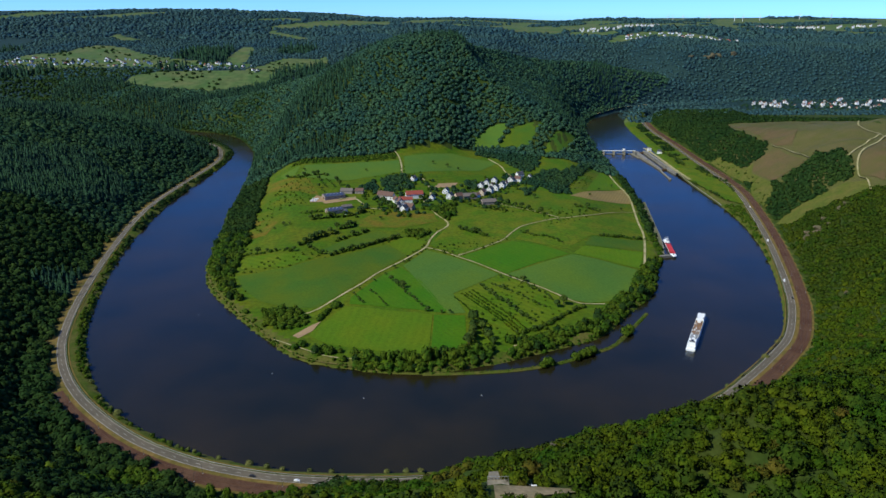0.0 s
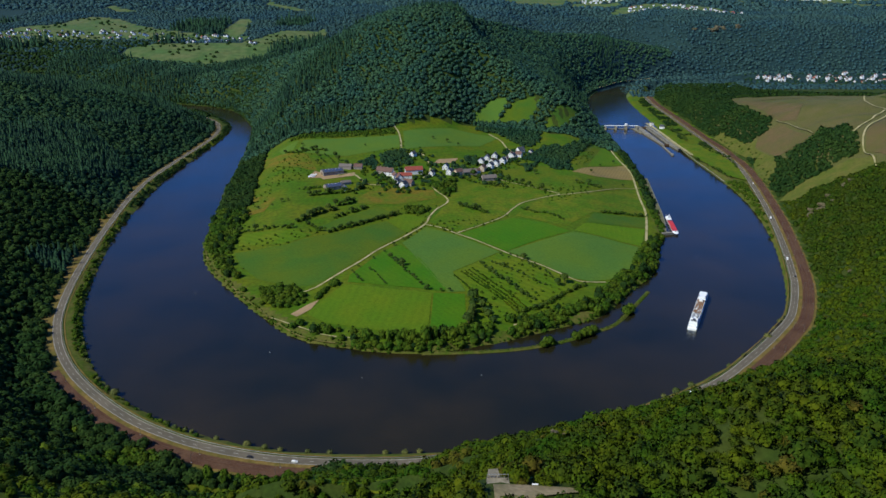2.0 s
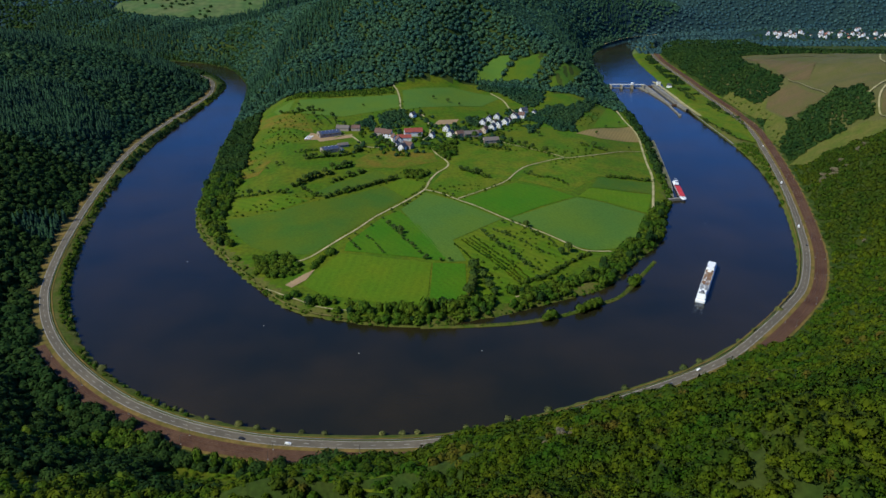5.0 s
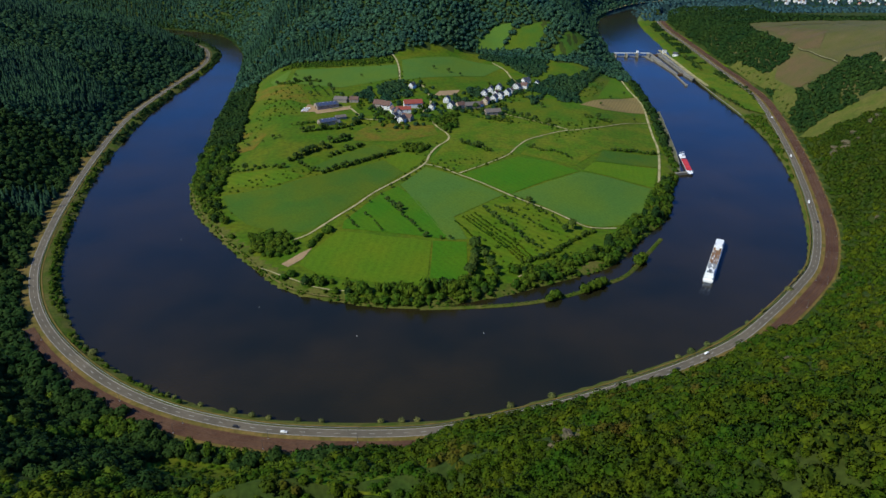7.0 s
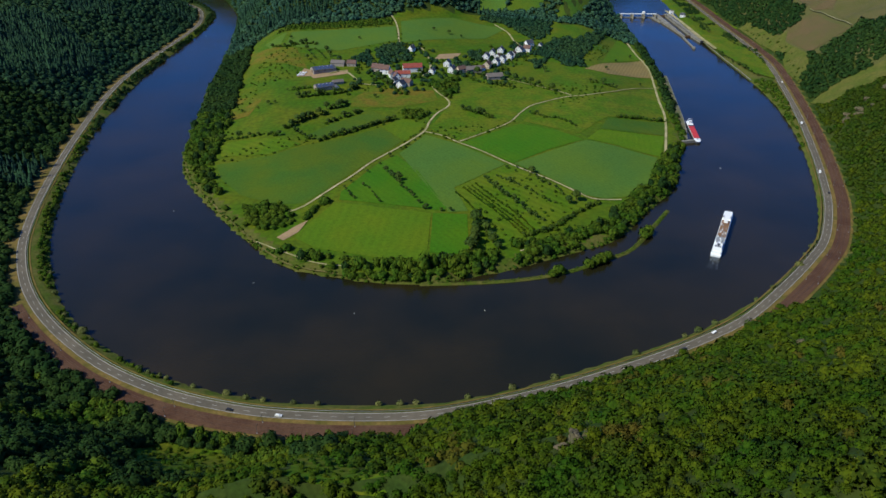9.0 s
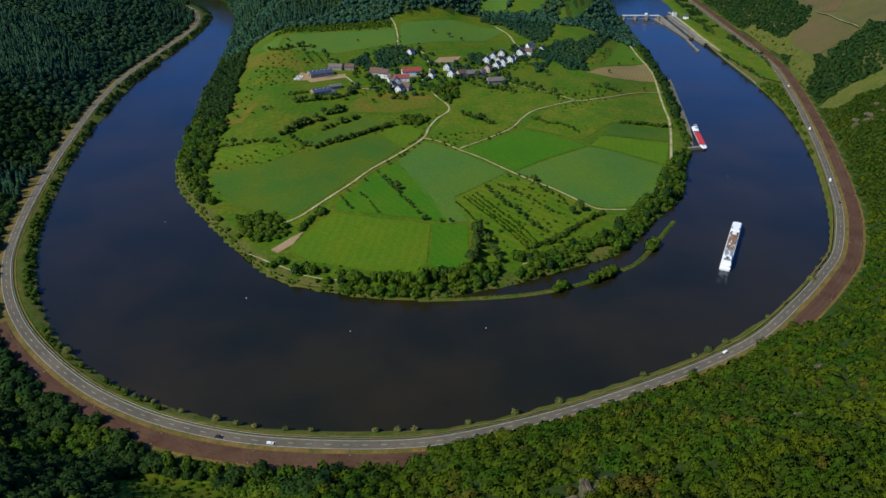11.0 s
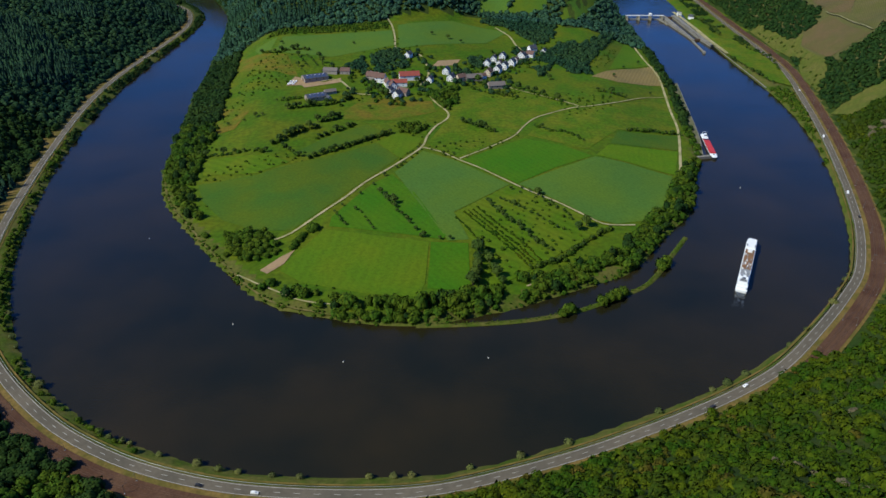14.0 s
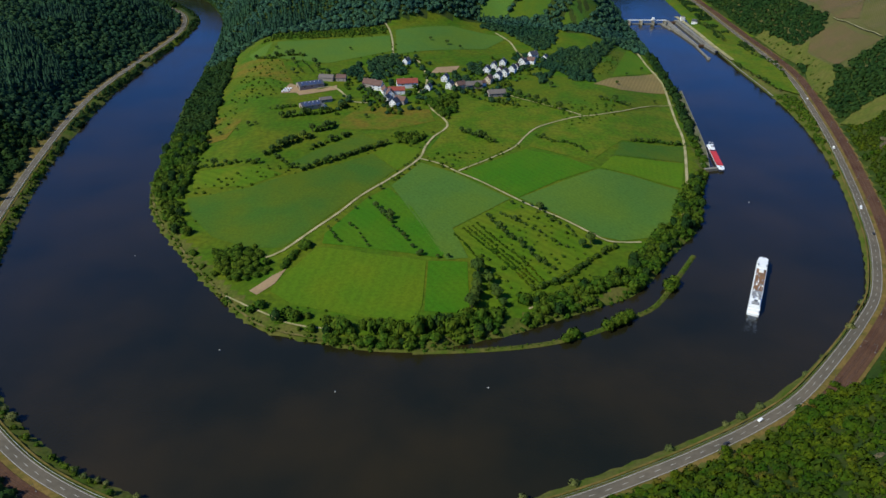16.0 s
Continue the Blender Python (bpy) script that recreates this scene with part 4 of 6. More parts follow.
p = p[outer_wood(p, 27) & ~fields_of(p, [GLADE]) & off_rocks(p, 6.0)]
right_side = (p[:, 0] > -60) | (p[:, 1] < 330)
some = thin(p, 31, -0.25, 9) | (RNG.uniform(0, 1, len(p)) < 0.3)
fore = (p[:, 1] < 290) & in_wedge(p, 0.66, 20)
# nearest the overlook darker crowns prevail, put in for the slope's weak grazing sun
tone = RNG.uniform(0, 1, len(p)) + 0.25 * rumple(p[:, 0], p[:, 1], 26, 5) + 0.3 * (p[:, 1] < 230)
rest = ~fore & ((p[:, 1] > 290) | in_wedge(p, 0.66, 40))
for who, kinds in ((fore, FINE_T), (rest & (p[:, 1] < 420), NEAR_T), (rest & (p[:, 1] >= 420), MID_T)):
    who = who & right_side & some
    wood("slope_trees", p[who & (tone < 0.55)], kinds, (2.6, 4.8), M_LEAF, "young broadleaf trees among scrub on a steep slope", 0.25)
    wood("slope_trees", p[who & (tone >= 0.55)], kinds, (2.8, 5.2), M_SLOPE, "darker young oaks among scrub on a steep slope", 0.25)
q = jittered(-320, 320, -160, 112, 13.0)
wood("slope_trees", q, LOW_T, (3.4, 5.6), M_LEAF, "broadleaf wood on the ridge above the overlook", 0.25)
q = jittered(-210, 0, 280, 420, 4.2)
q = q[fields_of(q, [GLADE]) & (RNG.uniform(0, 1, len(q)) < 0.85)]
wood("glade_scrub", q, SHRUB_T, (0.8, 2.4), M_LEAF, "low scrub scattered over a grassy glade", 0.2)
p = jittered(-420, -60, 120, 720, 6.4)
p = p[(outer_wood(p, 27) | (outer_wood(p, 17.5) & (p[:, 0] < -200))) & ~fields_of(p, [GLADE])]
right_side = p[:, 1] < 330
near_p = p[~right_side & (p[:, 1] < 480)]
pale = thin(near_p, 27, 0.40, 7)
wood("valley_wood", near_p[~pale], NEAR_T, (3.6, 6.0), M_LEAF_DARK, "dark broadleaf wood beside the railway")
wood("valley_wood", near_p[pale], NEAR_T, (3.0, 5.2), M_SHORE, "lighter broadleaf trees beside the railway")
q = shifted(ROAD, 28.5)
q = q[(q[:, 0] > -172) & (q[:, 0] < -6) & (q[:, 1] < 460)]
q = np.vstack([q, (q[1:] + q[:-1]) / 2, (q[1:] + q[:-1]) / 2 + np.array((0, -5))])
wood("railway_poplars", q + RNG.uniform(-1.6, 1.6, q.shape), NEAR_T, (2.2, 3.4), M_SHORE, "row of tall narrow trees beside the railway", squat=2.3)
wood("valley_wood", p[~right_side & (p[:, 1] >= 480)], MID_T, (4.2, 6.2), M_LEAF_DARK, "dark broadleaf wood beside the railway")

p = jittered(-1650, -330, 480, 2330, 8.6)
p = p[outer_wood(p, 28) & ~is_open(p[:, 0], p[:, 1])]
p = p[((p[:, 0] < -420) | (p[:, 1] > 720)) & (from_outer(p[:, 0], p[:, 1]) > 0)]
spruce = (thin(p, 130, 0.35, 3) | ((p[:, 1] > 1650) & thin(p, 90, -0.2, 4)))
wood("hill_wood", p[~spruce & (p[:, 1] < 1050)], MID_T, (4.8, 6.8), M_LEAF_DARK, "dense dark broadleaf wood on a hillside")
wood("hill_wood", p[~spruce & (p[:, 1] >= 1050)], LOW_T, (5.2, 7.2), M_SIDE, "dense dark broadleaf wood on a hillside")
q = jittered(-1650, -430, 700, 2330, 5.6)
q = q[outer_wood(q, 28) & ~is_open(q[:, 0], q[:, 1]) & (from_outer(q[:, 0], q[:, 1]) > 0)]
q = q[thin(q, 130, 0.35, 3) | ((q[:, 1] > 1650) & thin(q, 90, -0.2, 4))]
wood("spruce_wood", q[RNG.uniform(0, 1, len(q)) < 0.85], SPRUCE_T, (4.6, 6.4), M_CONIFER, "dark spruce stand on a hillside")

q = jittered(560, 660, 1190, 1610, 8.0)
q = q[fields_of(q, [[(616, 1600), (634, 1600), (632, 1440), (628, 1400), (610, 1290), (590, 1230), (572, 1200), (580, 1270), (608, 1360)]]) & (from_road(q[:, 0], q[:, 1]) > 22) & (RNG.uniform(0, 1, len(q)) < 0.55)]
wood("slope_scrub", q, MID_T, (1.4, 3.0), M_SLOPE, "scattered scrub on a rough grass slope", 0.2)
p = jittered(440, 1500, 700, 2350, 7.5)
p = p[outer_wood(p, 27) & ((p[:, 0] > 480) | (p[:, 1] > 720)) & off_rocks(p, 7.0)]
p = p[(p[:, 1] > 1080) | thin(p, 33, -0.5, 2) | (RNG.uniform(0, 1, len(p)) < 0.4)]
wood("slope_trees", p[p[:, 1] < 1090], MID_T, (2.8, 4.8), M_SLOPE, "scrubby trees on a dry slope above the railway")
q = jittered(380, 760, 690, 1090, 7.2)
q = q[outer_wood(q, 25) & off_rocks(q, 5.0)]
duller = thin(q, 38, 0.0, 4) | (RNG.uniform(0, 1, len(q)) < 0.35)
wood("slope_scrub", q[duller], MID_T, (2.2, 4.6), M_SLOPE, "low dark scrub on a dry slope above the railway", 0.2)
wood("slope_scrub", q[~duller], MID_T, (2.2, 4.6), M_LEAF, "low scrub on a dry slope above the railway", 0.2)
wood("hill_wood", p[(p[:, 1] >= 1090) & (p[:, 1] < 1800)], LOW_T, (4.4, 6.4), M_LEAF_DARK, "dark wood between vineyards")
wood("hill_wood", p[(p[:, 1] >= 1800) & ((p[:, 0] < 950) | (p[:, 1] < 2130))], LOW_T, (4.4, 6.4), M_LEAF_DARK, "dark wood beyond the vineyards")

def on_ridge(p):
    return (distance_to(CREST[:-1], p[:, 0], p[:, 1])[0] < 150 + 25 * rumple(p[:, 0], p[:, 1], 40)) & (p[:, 1] > 2250) & (p[:, 1] < 2900)


p = np.vstack([jittered(-1300, 700, 1320, 2500, 8.6), jittered(300, 1000, 2500, 3050, 11.0)])
p = p[(p[:, 1] < 2500) | on_ridge(p)]
p = p[in_wedge(p) & ((p[:, 1] < 2080) | (p[:, 0] > 40) | (p[:, 0] < -330))]
d_in = from_inner(p[:, 0], p[:, 1])
p = p[(d_in > np.where((p[:, 0] < -350) & (p[:, 1] > 1640), 2.5, 7)) & (p[:, 1] > forest_line(p[:, 0]) + 3) & ~is_open(p[:, 0], p[:, 1])]
p = p[~fields_of(p, [q for n, _, _, q in FIELDS if n == "meadow"])]
spruce = thin(p, 105, np.where(p[:, 0] > 90, 0.6, 0.05), 6) & (p[:, 1] > 1440)
wood("hill_wood", p[~spruce], LOW_T, (4.6, 6.8), M_HILL, "wooded hill of mixed broadleaf trees behind the village, tinted for haze")
wood("spruce_wood", p[spruce], SPRUCE_T, (5.4, 7.6), M_CONIFER, "dark spruce stands on the hill behind the village")

p = np.vstack([jittered(-1800, 2100, 2250, 3300, 14.0), jittered(-2400, 2600, 3300, 4850, 28.0)])
d_in = from_inner(p[:, 0], p[:, 1])
p = p[~is_open(p[:, 0], p[:, 1]) & in_wedge(p, 0.68, 60) & ((d_in > 0) | (p[:, 0] < -500) | (p[:, 0] > 600)) & ((d_in > 30) | (p[:, 0] > 600))]
p = p[~on_ridge(p) & ((np.hypot(p[:, 0], p[:, 1] - 1950) > 560) & ((p[:, 0] > -330) | (p[:, 1] > 2480)))]
d_out = np.abs(from_outer(p[:, 0], p[:, 1]))
p = p[(d_out > np.where(p[:, 0] > 600, 8, 45)) & ((p[:, 0] < 600) | (np.abs(from_inner(p[:, 0], p[:, 1])) > 4)) &  ~((p[:, 0] > 1000) & (p[:, 1] > 2350) & (p[:, 1] < 2535) & (RNG.uniform(0, 1, len(p)) < 0.93))]
spruce = thin(p, 150, 0.2, 8) & (p[:, 1] < 3000) & (p[:, 0] < -300)
# far woods wear the leaf colour with haze mixed in
wood("distant_wood", p[~spruce & (p[:, 1] < 3300)], FAR_T, (5.2, 8.0), M_FAR, "distant woods on the valley sides, tinted bluish for haze", 0.35)
wood("distant_wood", p[~spruce & (p[:, 1] >= 3300)], FAR_T, (9.0, 14.0), M_FAR, "distant woods on the plateau, tinted bluish for haze", 0.35)
wood("spruce_wood", p[spruce], SPRUCE_FAR_T, (7.0, 11.0), M_CONIFER, "distant dark spruce woods")


p = np.vstack([jittered(-1900, -1000, 2050, 2620, 12.0), jittered(-620, -500, 1980, 2260, 11.0)])
p = p[in_wedge(p, 0.70, 60) & ~is_open(p[:, 0], p[:, 1]) & (height(p[:, 0], p[:, 1]) > 1.0)]
wood("distant_wood", p, FAR_T, (5.5, 8.5), M_LEAF_DARK, "dark valley woods beyond the river", 0.35)
p = jittered(-1300, -480, 1800, 2420, 8.5)
d_out, d_in = from_outer(p[:, 0], p[:, 1]), from_inner(p[:, 0], p[:, 1])
p = p[in_wedge(p, 0.70, 60) & (((d_out > 1) & (d_out < 60) & (np.abs(from_road(p[:, 0], p[:, 1])) > 8) & (p[:, 0] < -620)) | ((d_in > 2) & (d_in < 26)))]
wood("bank_wood", p, LOW_T, (4.2, 6.2), M_LEAF_DARK, "dark trees along the banks of the far bend")
p = jittered(-1000, -380, 1500, 2250, 4.5)
d_in = from_inner(p[:, 0], p[:, 1])
wood("bank_scrub", p[(d_in > -1) & (d_in < 6)], LOW_T, (1.8, 3.2), M_LEAF_DARK, "dark scrub at the water's edge of the far bend")
p = jittered(-1700, -440, 2400, 3060, 26.0)
p = p[fields_of(p, FAR_OPEN[:2]) & (thin(p, 60, 0.35, 2) | (RNG.uniform(0, 1, len(p)) < np.where((p[:, 1] < 2760) & (p[:, 1] > 2560), 0.55, 0.08)))]
wood("meadow_trees", p, FAR_T, (4.0, 7.5), M_LEAF_DARK, "scattered dark trees round the upland village", 0.3)

# tree belts along the shore of the tongue of land
def belt_width(x, y):
    left = np.interp(y, [600, 660, 700, 760, 800, 900, 1000, 1250, 1400, 1900], [26, 24, 10, 13, 18, 40, 52, 56, 52, 60])
    right = np.interp(y, [600, 660, 760, 850, 900, 960, 1040, 1200, 1300, 1500, 1900], [26, 28, 26, 28, 20, 6, 10, 11, 12, 16, 40])
    return np.where(x < 0, left, right)


p = jittered(-520, 440, 600, 1600, 6.0)
d_in = from_inner(p[:, 0], p[:, 1])
p = p[(d_in > np.where((p[:, 1] > 1000) & (p[:, 0] < 0), 6.5, np.where((p[:, 0] < -90) & (p[:, 1] < 900), 7.0, 1.5))) & (d_in < belt_width(p[:, 0], p[:, 1])) & (p[:, 1] < forest_line(p[:, 0]) + 6)]
sparse = (p[:, 0] < -90) & (p[:, 1] < 800)
p = p[~sparse | (RNG.uniform(0, 1, len(p)) < 0.35)]
far_belt = p[:, 1] > 1050
p = p[(p[:, 1] > 900) | thin(p, 19, -0.62, 3)]
far_belt = p[:, 1] > 1050
high = ~far_belt & (RNG.uniform(0, 1, len(p)) < 0.10)
wood("shore_wood", p[~far_belt & ~high], NEAR_T, (2.4, 6.0), M_SHORE, "dense willows and alders on the river bank")
wood("shore_wood", p[high], NEAR_T, (3.4, 5.4), M_LEAF_DARK, "tall darker trees standing among the bank willows", squat=1.7)
q = jittered(-420, 330, 600, 1100, 3.0)
d_q = from_inner(q[:, 0], q[:, 1])
q = q[(d_q > -0.8) & (d_q < 5.0) & (RNG.uniform(0, 1, len(q)) < 0.45)]
tall_at = np.array([(-52, 632), (-44, 628), (-38, 634), (-60, 637), (-30, 628), (-16, 630), (-8, 634), (2, 636), (10, 633), (20, 640), (-75, 634), (34, 648), (48, 650)], float)
wood("tall_willows", tall_at, NEAR_T, (4.4, 5.8), M_SHORE, "tall grey-green willows on the tip of the tongue", squat=1.9)
wood("bank_scrub", q, MID_T, (0.8, 2.2), M_SHORE, "low scrub and reeds at the water's edge")
wood("shore_wood", p[far_belt], MID_T, (4.2, 6.6), M_LEAF_DARK, "dark band of trees on the river bank")
s_line = np.linspace(0.06, 0.98, 150)
spit_i = s_line * (len(SPIT) - 1)
spit_xy = np.column_stack([np.interp(spit_i, np.arange(len(SPIT)), SPIT[:, k]) for k in (0, 1)])
clump = np.any([np.hypot(spit_xy[:, 0] - x, spit_xy[:, 1] - y) < r for x, y, r in ((103, 631, 6), (146, 653, 13), (203, 704, 8))], axis=0)
wood("spit_willows", spit_xy[clump] + RNG.uniform(-2.5, 2.5, (clump.sum(), 2)), NEAR_T, (3.6, 5.4), M_SHORE, "round green willows on a narrow spit", lift=4.6)
wood("spit_scrub", spit_xy[~clump] + RNG.uniform(-1.5, 1.5, ((~clump).sum(), 2)), MID_T, (0.4, 0.9), M_SHORE, "low reeds and scrub on a narrow spit", lift=4.4)
GROVES = (
    [(-155, 1239), (-126, 1282), (-109, 1194)], [(-117, 1290), (-75, 1323), (-53, 1239), (-78, 1222), (-102, 1206)], [(15, 1241), (41, 1241), (40, 1199), (20, 1205)],
    [(-21, 1131), (20, 1162), (20, 1094), (7, 1061), (-8, 1095)], [(40, 1301), (66, 1320), (63, 1253), (45, 1265)], [(67, 1524), (121, 1580), (215, 1530), (200, 1440), (165, 1390), (117, 1500)],
    [(182, 1304), (203, 1357), (330, 1520), (385, 1749), (350, 1569), (236, 1290), (232, 1231), (195, 1242)], [(142, 1266), (185, 1291), (150, 1218)],
    [(-215, 756), (-174, 760), (-150, 729), (-158, 703), (-190, 708)], [(-140, 722), (-116, 764), (-124, 769), (-148, 711)], [(-57, 1016), (-18, 1017), (-28, 987), (-52, 990)],
    [(150, 1310), (200, 1400), (240, 1420), (215, 1330), (180, 1280)],
)
p = jittered(-260, 420, 650, 1800, 6.6)
p = p[fields_of(p, GROVES)]
wood("village_grove", p[p[:, 1] < 1200], NEAR_T, (3.2, 5.2), M_SHORE, "dense clump of broadleaf trees")
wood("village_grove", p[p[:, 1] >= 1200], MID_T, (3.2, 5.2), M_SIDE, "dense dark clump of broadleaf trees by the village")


q = jittered(-310, -85, 1370, 1480, 5.6)
q = q[fields_of(q, [[(-305, 1388), (-200, 1404), (-96, 1424), (-100, 1472), (-180, 1450), (-290, 1422)]])]
wood("plantation", q, MID_T, (1.9, 3.1), M_SHORE, "young light green plantation under the spruce wood")
spit_edges = [np.column_stack([shifted(SPIT, off), np.full(len(SPIT), z)]) for off, z in ((-3.0, -0.5), (-1.5, 1.15), (1.5, 1.15), (3.0, -0.5))]
i = np.arange(len(SPIT) - 1)
spit_me = mesh_from("spit", np.vstack(spit_edges), np.vstack([np.stack([i + a * len(SPIT), i + (a + 1) * len(SPIT), i + 1 + (a + 1) * len(SPIT), i + 1 + a * len(SPIT)], 1) for a in range(3)]))
spit_me.materials.append(M_BANK)
tagged(new("spit", spit_me), "narrow grassy spit between lagoon and river", "spit", kind="structure")


# ---- trees that stand apart ----
def tree_kind(seed, radius, tall, clumps, leaf):
    rng = np.random.default_rng(seed)
    v, f, n = crown_template(rng, clumps, 0.38, tall)
    stem = 0.9 * radius
    thing = empty_thing("tree", "round green broadleaf tree standing in a meadow", "tree")
    bm = bmesh.new()
    rod(bm, (0, 0, -0.4), (0.1, 0, stem + 0.6 * radius), 0.09 * radius, 0.05 * radius)
    for k in range(3):
        a = seed + k * 2.1
        rod(bm, (0, 0, stem * 0.8), (0.55 * radius * math.cos(a), 0.55 * radius * math.sin(a), stem + 0.55 * radius), 0.05 * radius, 0.02 * radius, 5)
    part("trunk", bm, M_BARK, thing, "short tapered trunk with limbs")
    me = soften(mesh_from("crown", v * radius + np.array([0, 0, stem * 0.75]), f), n)
    me.materials.append(leaf)
    crown = new("crown", me)
    crown.parent = thing
    return thing


M_TREE = material("meadow_tree_leaves", (0.030, 0.066, 0.006), dark=0.4, grain=1.0, patch=40, tint=(0.045, 0.075, 0.007), object_random=0.25, rough=0.8, spec=0.2)
TREE_KINDS = [tree_kind(3, 3.6, 0.95, 34, M_TREE), tree_kind(5, 2.6, 0.85, 26, M_TREE), tree_kind(8, 4.6, 1.1, 42, M_TREE), tree_kind(13, 1.9, 0.8, 20, M_TREE)]
TREE_LABELS = {"hedge": "bushy green tree in a field hedge", "orchard": "small round orchard tree in a row", "single": "round green tree standing alone beside a track", "park": "green tree in a riverside row"}


def plant(x, y, kind, size, group):
    t = copy_thing(TREE_KINDS[kind], pose(x, y, hz(x, y), 0, 0, random.uniform(0, 360)) @ Matrix.Diagonal((size, size, size * random.uniform(0.85, 1.15), 1)))
    return tagged(t, TREE_LABELS[group], "tree", {"hedge": "hedgerow trees", "orchard": "orchard trees", "single": "lone trees", "park": "riverside trees"}[group])


ROWS = (
    ("hedge", 0, 6.0, [(-204, 950), (-190, 976), (-173, 997), (-157, 1006)]), ("hedge", 1, 10.0, [(-295, 947), (-272, 938), (-248, 937), (-228, 938), (-207, 932)]),
    ("hedge", 1, 7.0, [(-191, 947), (-177, 929), (-166, 917)]), ("hedge", 1, 5.0, [(-155, 914), (-141, 926), (-118, 945), (-94, 966), (-65, 988)]),
    ("hedge", 1, 8.0, [(-158, 966), (-146, 980), (-125, 1001), (-113, 1015)]), ("hedge", 0, 6.0, [(-160, 1024), (-147, 1030), (-135, 1045)]),
    ("hedge", 0, 7.0, [(-208, 1071), (-181, 1081), (-153, 1090), (-129, 1112)]), ("hedge", 1, 5.5, [(24, 1029), (42, 1017), (65, 996)]),
    ("hedge", 1, 6.0, [(226, 1156), (246, 1151), (265, 1143)]), ("hedge", 3, 8.0, [(236, 1016), (272, 1027), (310, 1030)]),
    ("hedge", 3, 9.0, [(119, 1017), (138, 1000), (155, 997), (172, 971)]), ("orchard", 3, 8.0, [(-69, 832), (-52, 802)]),
    ("orchard", 1, 10.0, [(-50, 814), (-45, 785), (-31, 761), (-20, 737)]), ("orchard", 3, 8.0, [(-87, 791), (-77, 775), (-66, 752)]),
    ("orchard", 3, 8.0, [(-109, 786), (-94, 760)]), ("orchard", 1, 8.0, [(-17, 738), (-1, 733), (9, 734)]),
    ("orchard", 3, 10.0, [(73, 837), (98, 820), (110, 805), (123, 795), (129, 778)]), ("orchard", 3, 10.0, [(85, 842), (106, 821), (118, 799)]),
    ("orchard", 3, 7.0, [(60, 816), (84, 794), (96, 781), (105, 768), (120, 759)]), ("orchard", 1, 6.0, [(47, 810), (58, 788), (70, 767), (82, 750), (91, 733), (101, 723)]),
    ("hedge", 3, 5.0, [(81, 692), (110, 709), (135, 736), (166, 767)]), ("hedge", 2, 11.0, [(30, 724), (33, 699), (28, 665)]),
    ("hedge", 0, 9.0, [(42, 710), (46, 688), (52, 668)]), ("hedge", 1, 6.0, [(-297, 1315), (-275, 1302), (-258, 1305)]),
    ("hedge", 0, 7.0, [(-263, 1309), (-237, 1316), (-219, 1314)]), ("orchard", 3, 8.0, [(-232, 1286), (-211, 1239)]), ("orchard", 3, 8.0, [(-220, 1291), (-194, 1239)]),
    ("orchard", 3, 9.0, [(-201, 1287), (-177, 1221)]), ("orchard", 3, 8.0, [(-224, 1239), (-211, 1212)]), ("park", 1, 11.0, [(514, 1421), (516, 1357), (522, 1294), (526, 1257)]),
    ("hedge", 3, 8.0, [(-229, 1100), (-201, 1110)]), ("hedge", 1, 7.0, [(77, 1134), (107, 1122)]), ("hedge", 0, 8.0, [(-102, 1155), (-78, 1118)]),
    ("hedge", 0, 12.0, [(99, 1166), (132, 1141), (167, 1110)]), ("park", 1, 9.0, [(572, 1560), (562, 1480), (578, 1420), (565, 1330)]),
    ("park", 0, 10.0, [(545, 1750), (552, 1640), (548, 1580)]),
)
FILL = []
for group, kind, gap, pts in ROWS:
    line = curve_through(pts, gap * (0.5 if group == "hedge" else 0.9))
    if group == "hedge":
        FILL.append(line[1::2])
        line = line[::2]
    for x, y in line:
        if random.random() < 0.93:
            k = kind if random.random() < 0.75 else random.choice((0, 1, 3))
            plant(x + random.uniform(-1.6, 1.6), y + random.uniform(-1.6, 1.6), k, random.uniform(0.95, 1.45) if group == "hedge" else random.uniform(0.8, 1.25), group)
for x, y, k, s in ((13, 927, 3, 1.1), (-30, 946, 3, 0.9), (-38, 930, 3, 0.9), (-43, 905, 3, 1.0), (-52, 891, 1, 0.8), (-64, 869, 1, 1.0), (-74, 846, 3, 1.0), (-86, 824, 3, 1.1), (-102, 798, 3, 1.0), (-282, 1035, 1, 1.0),
                   (-261, 1039, 1, 0.8), (-248, 1048, 0, 1.0), (-239, 1050, 1, 1.0), (-99, 1072, 1, 1.1), (161, 1207, 0, 1.2), (266, 1238, 1, 1.2), (311, 1185, 1, 1.0), (296, 1303, 1, 1.0), (333, 1356, 1, 1.2), (143, 769, 2, 1.1),
                   (134, 761, 2, 0.9), (-72, 1100, 0, 1.0), (-150, 1345, 1, 1.0), (-20, 1405, 1, 1.2), (8, 1395, 0, 1.1), (30, 1385, 1, 1.1), (-38, 1172, 0, 1.2), (-60, 1200, 0, 1.1), (52, 1183, 2, 1.2), (62, 1170, 0, 1.2), (-105, 1130, 2, 1.0),
                   (-270, 1345, 1, 1.2)):
    plant(x, y, k, s, "single")
for t in TREE_KINDS[1:]:
    for o in (*t.children, t):
        bpy.data.objects.remove(o)
for o in (*TREE_KINDS[0].children, TREE_KINDS[0]):
    bpy.data.objects.remove(o)


q = np.vstack(FILL)
q = np.vstack([q, q + RNG.uniform(-2.5, 2.5, q.shape)])
wood("hedge_bushes", q + RNG.uniform(-1.2, 1.2, q.shape), NEAR_T, (1.6, 3.2), M_SHORE, "dense green bushes filling the field hedges")


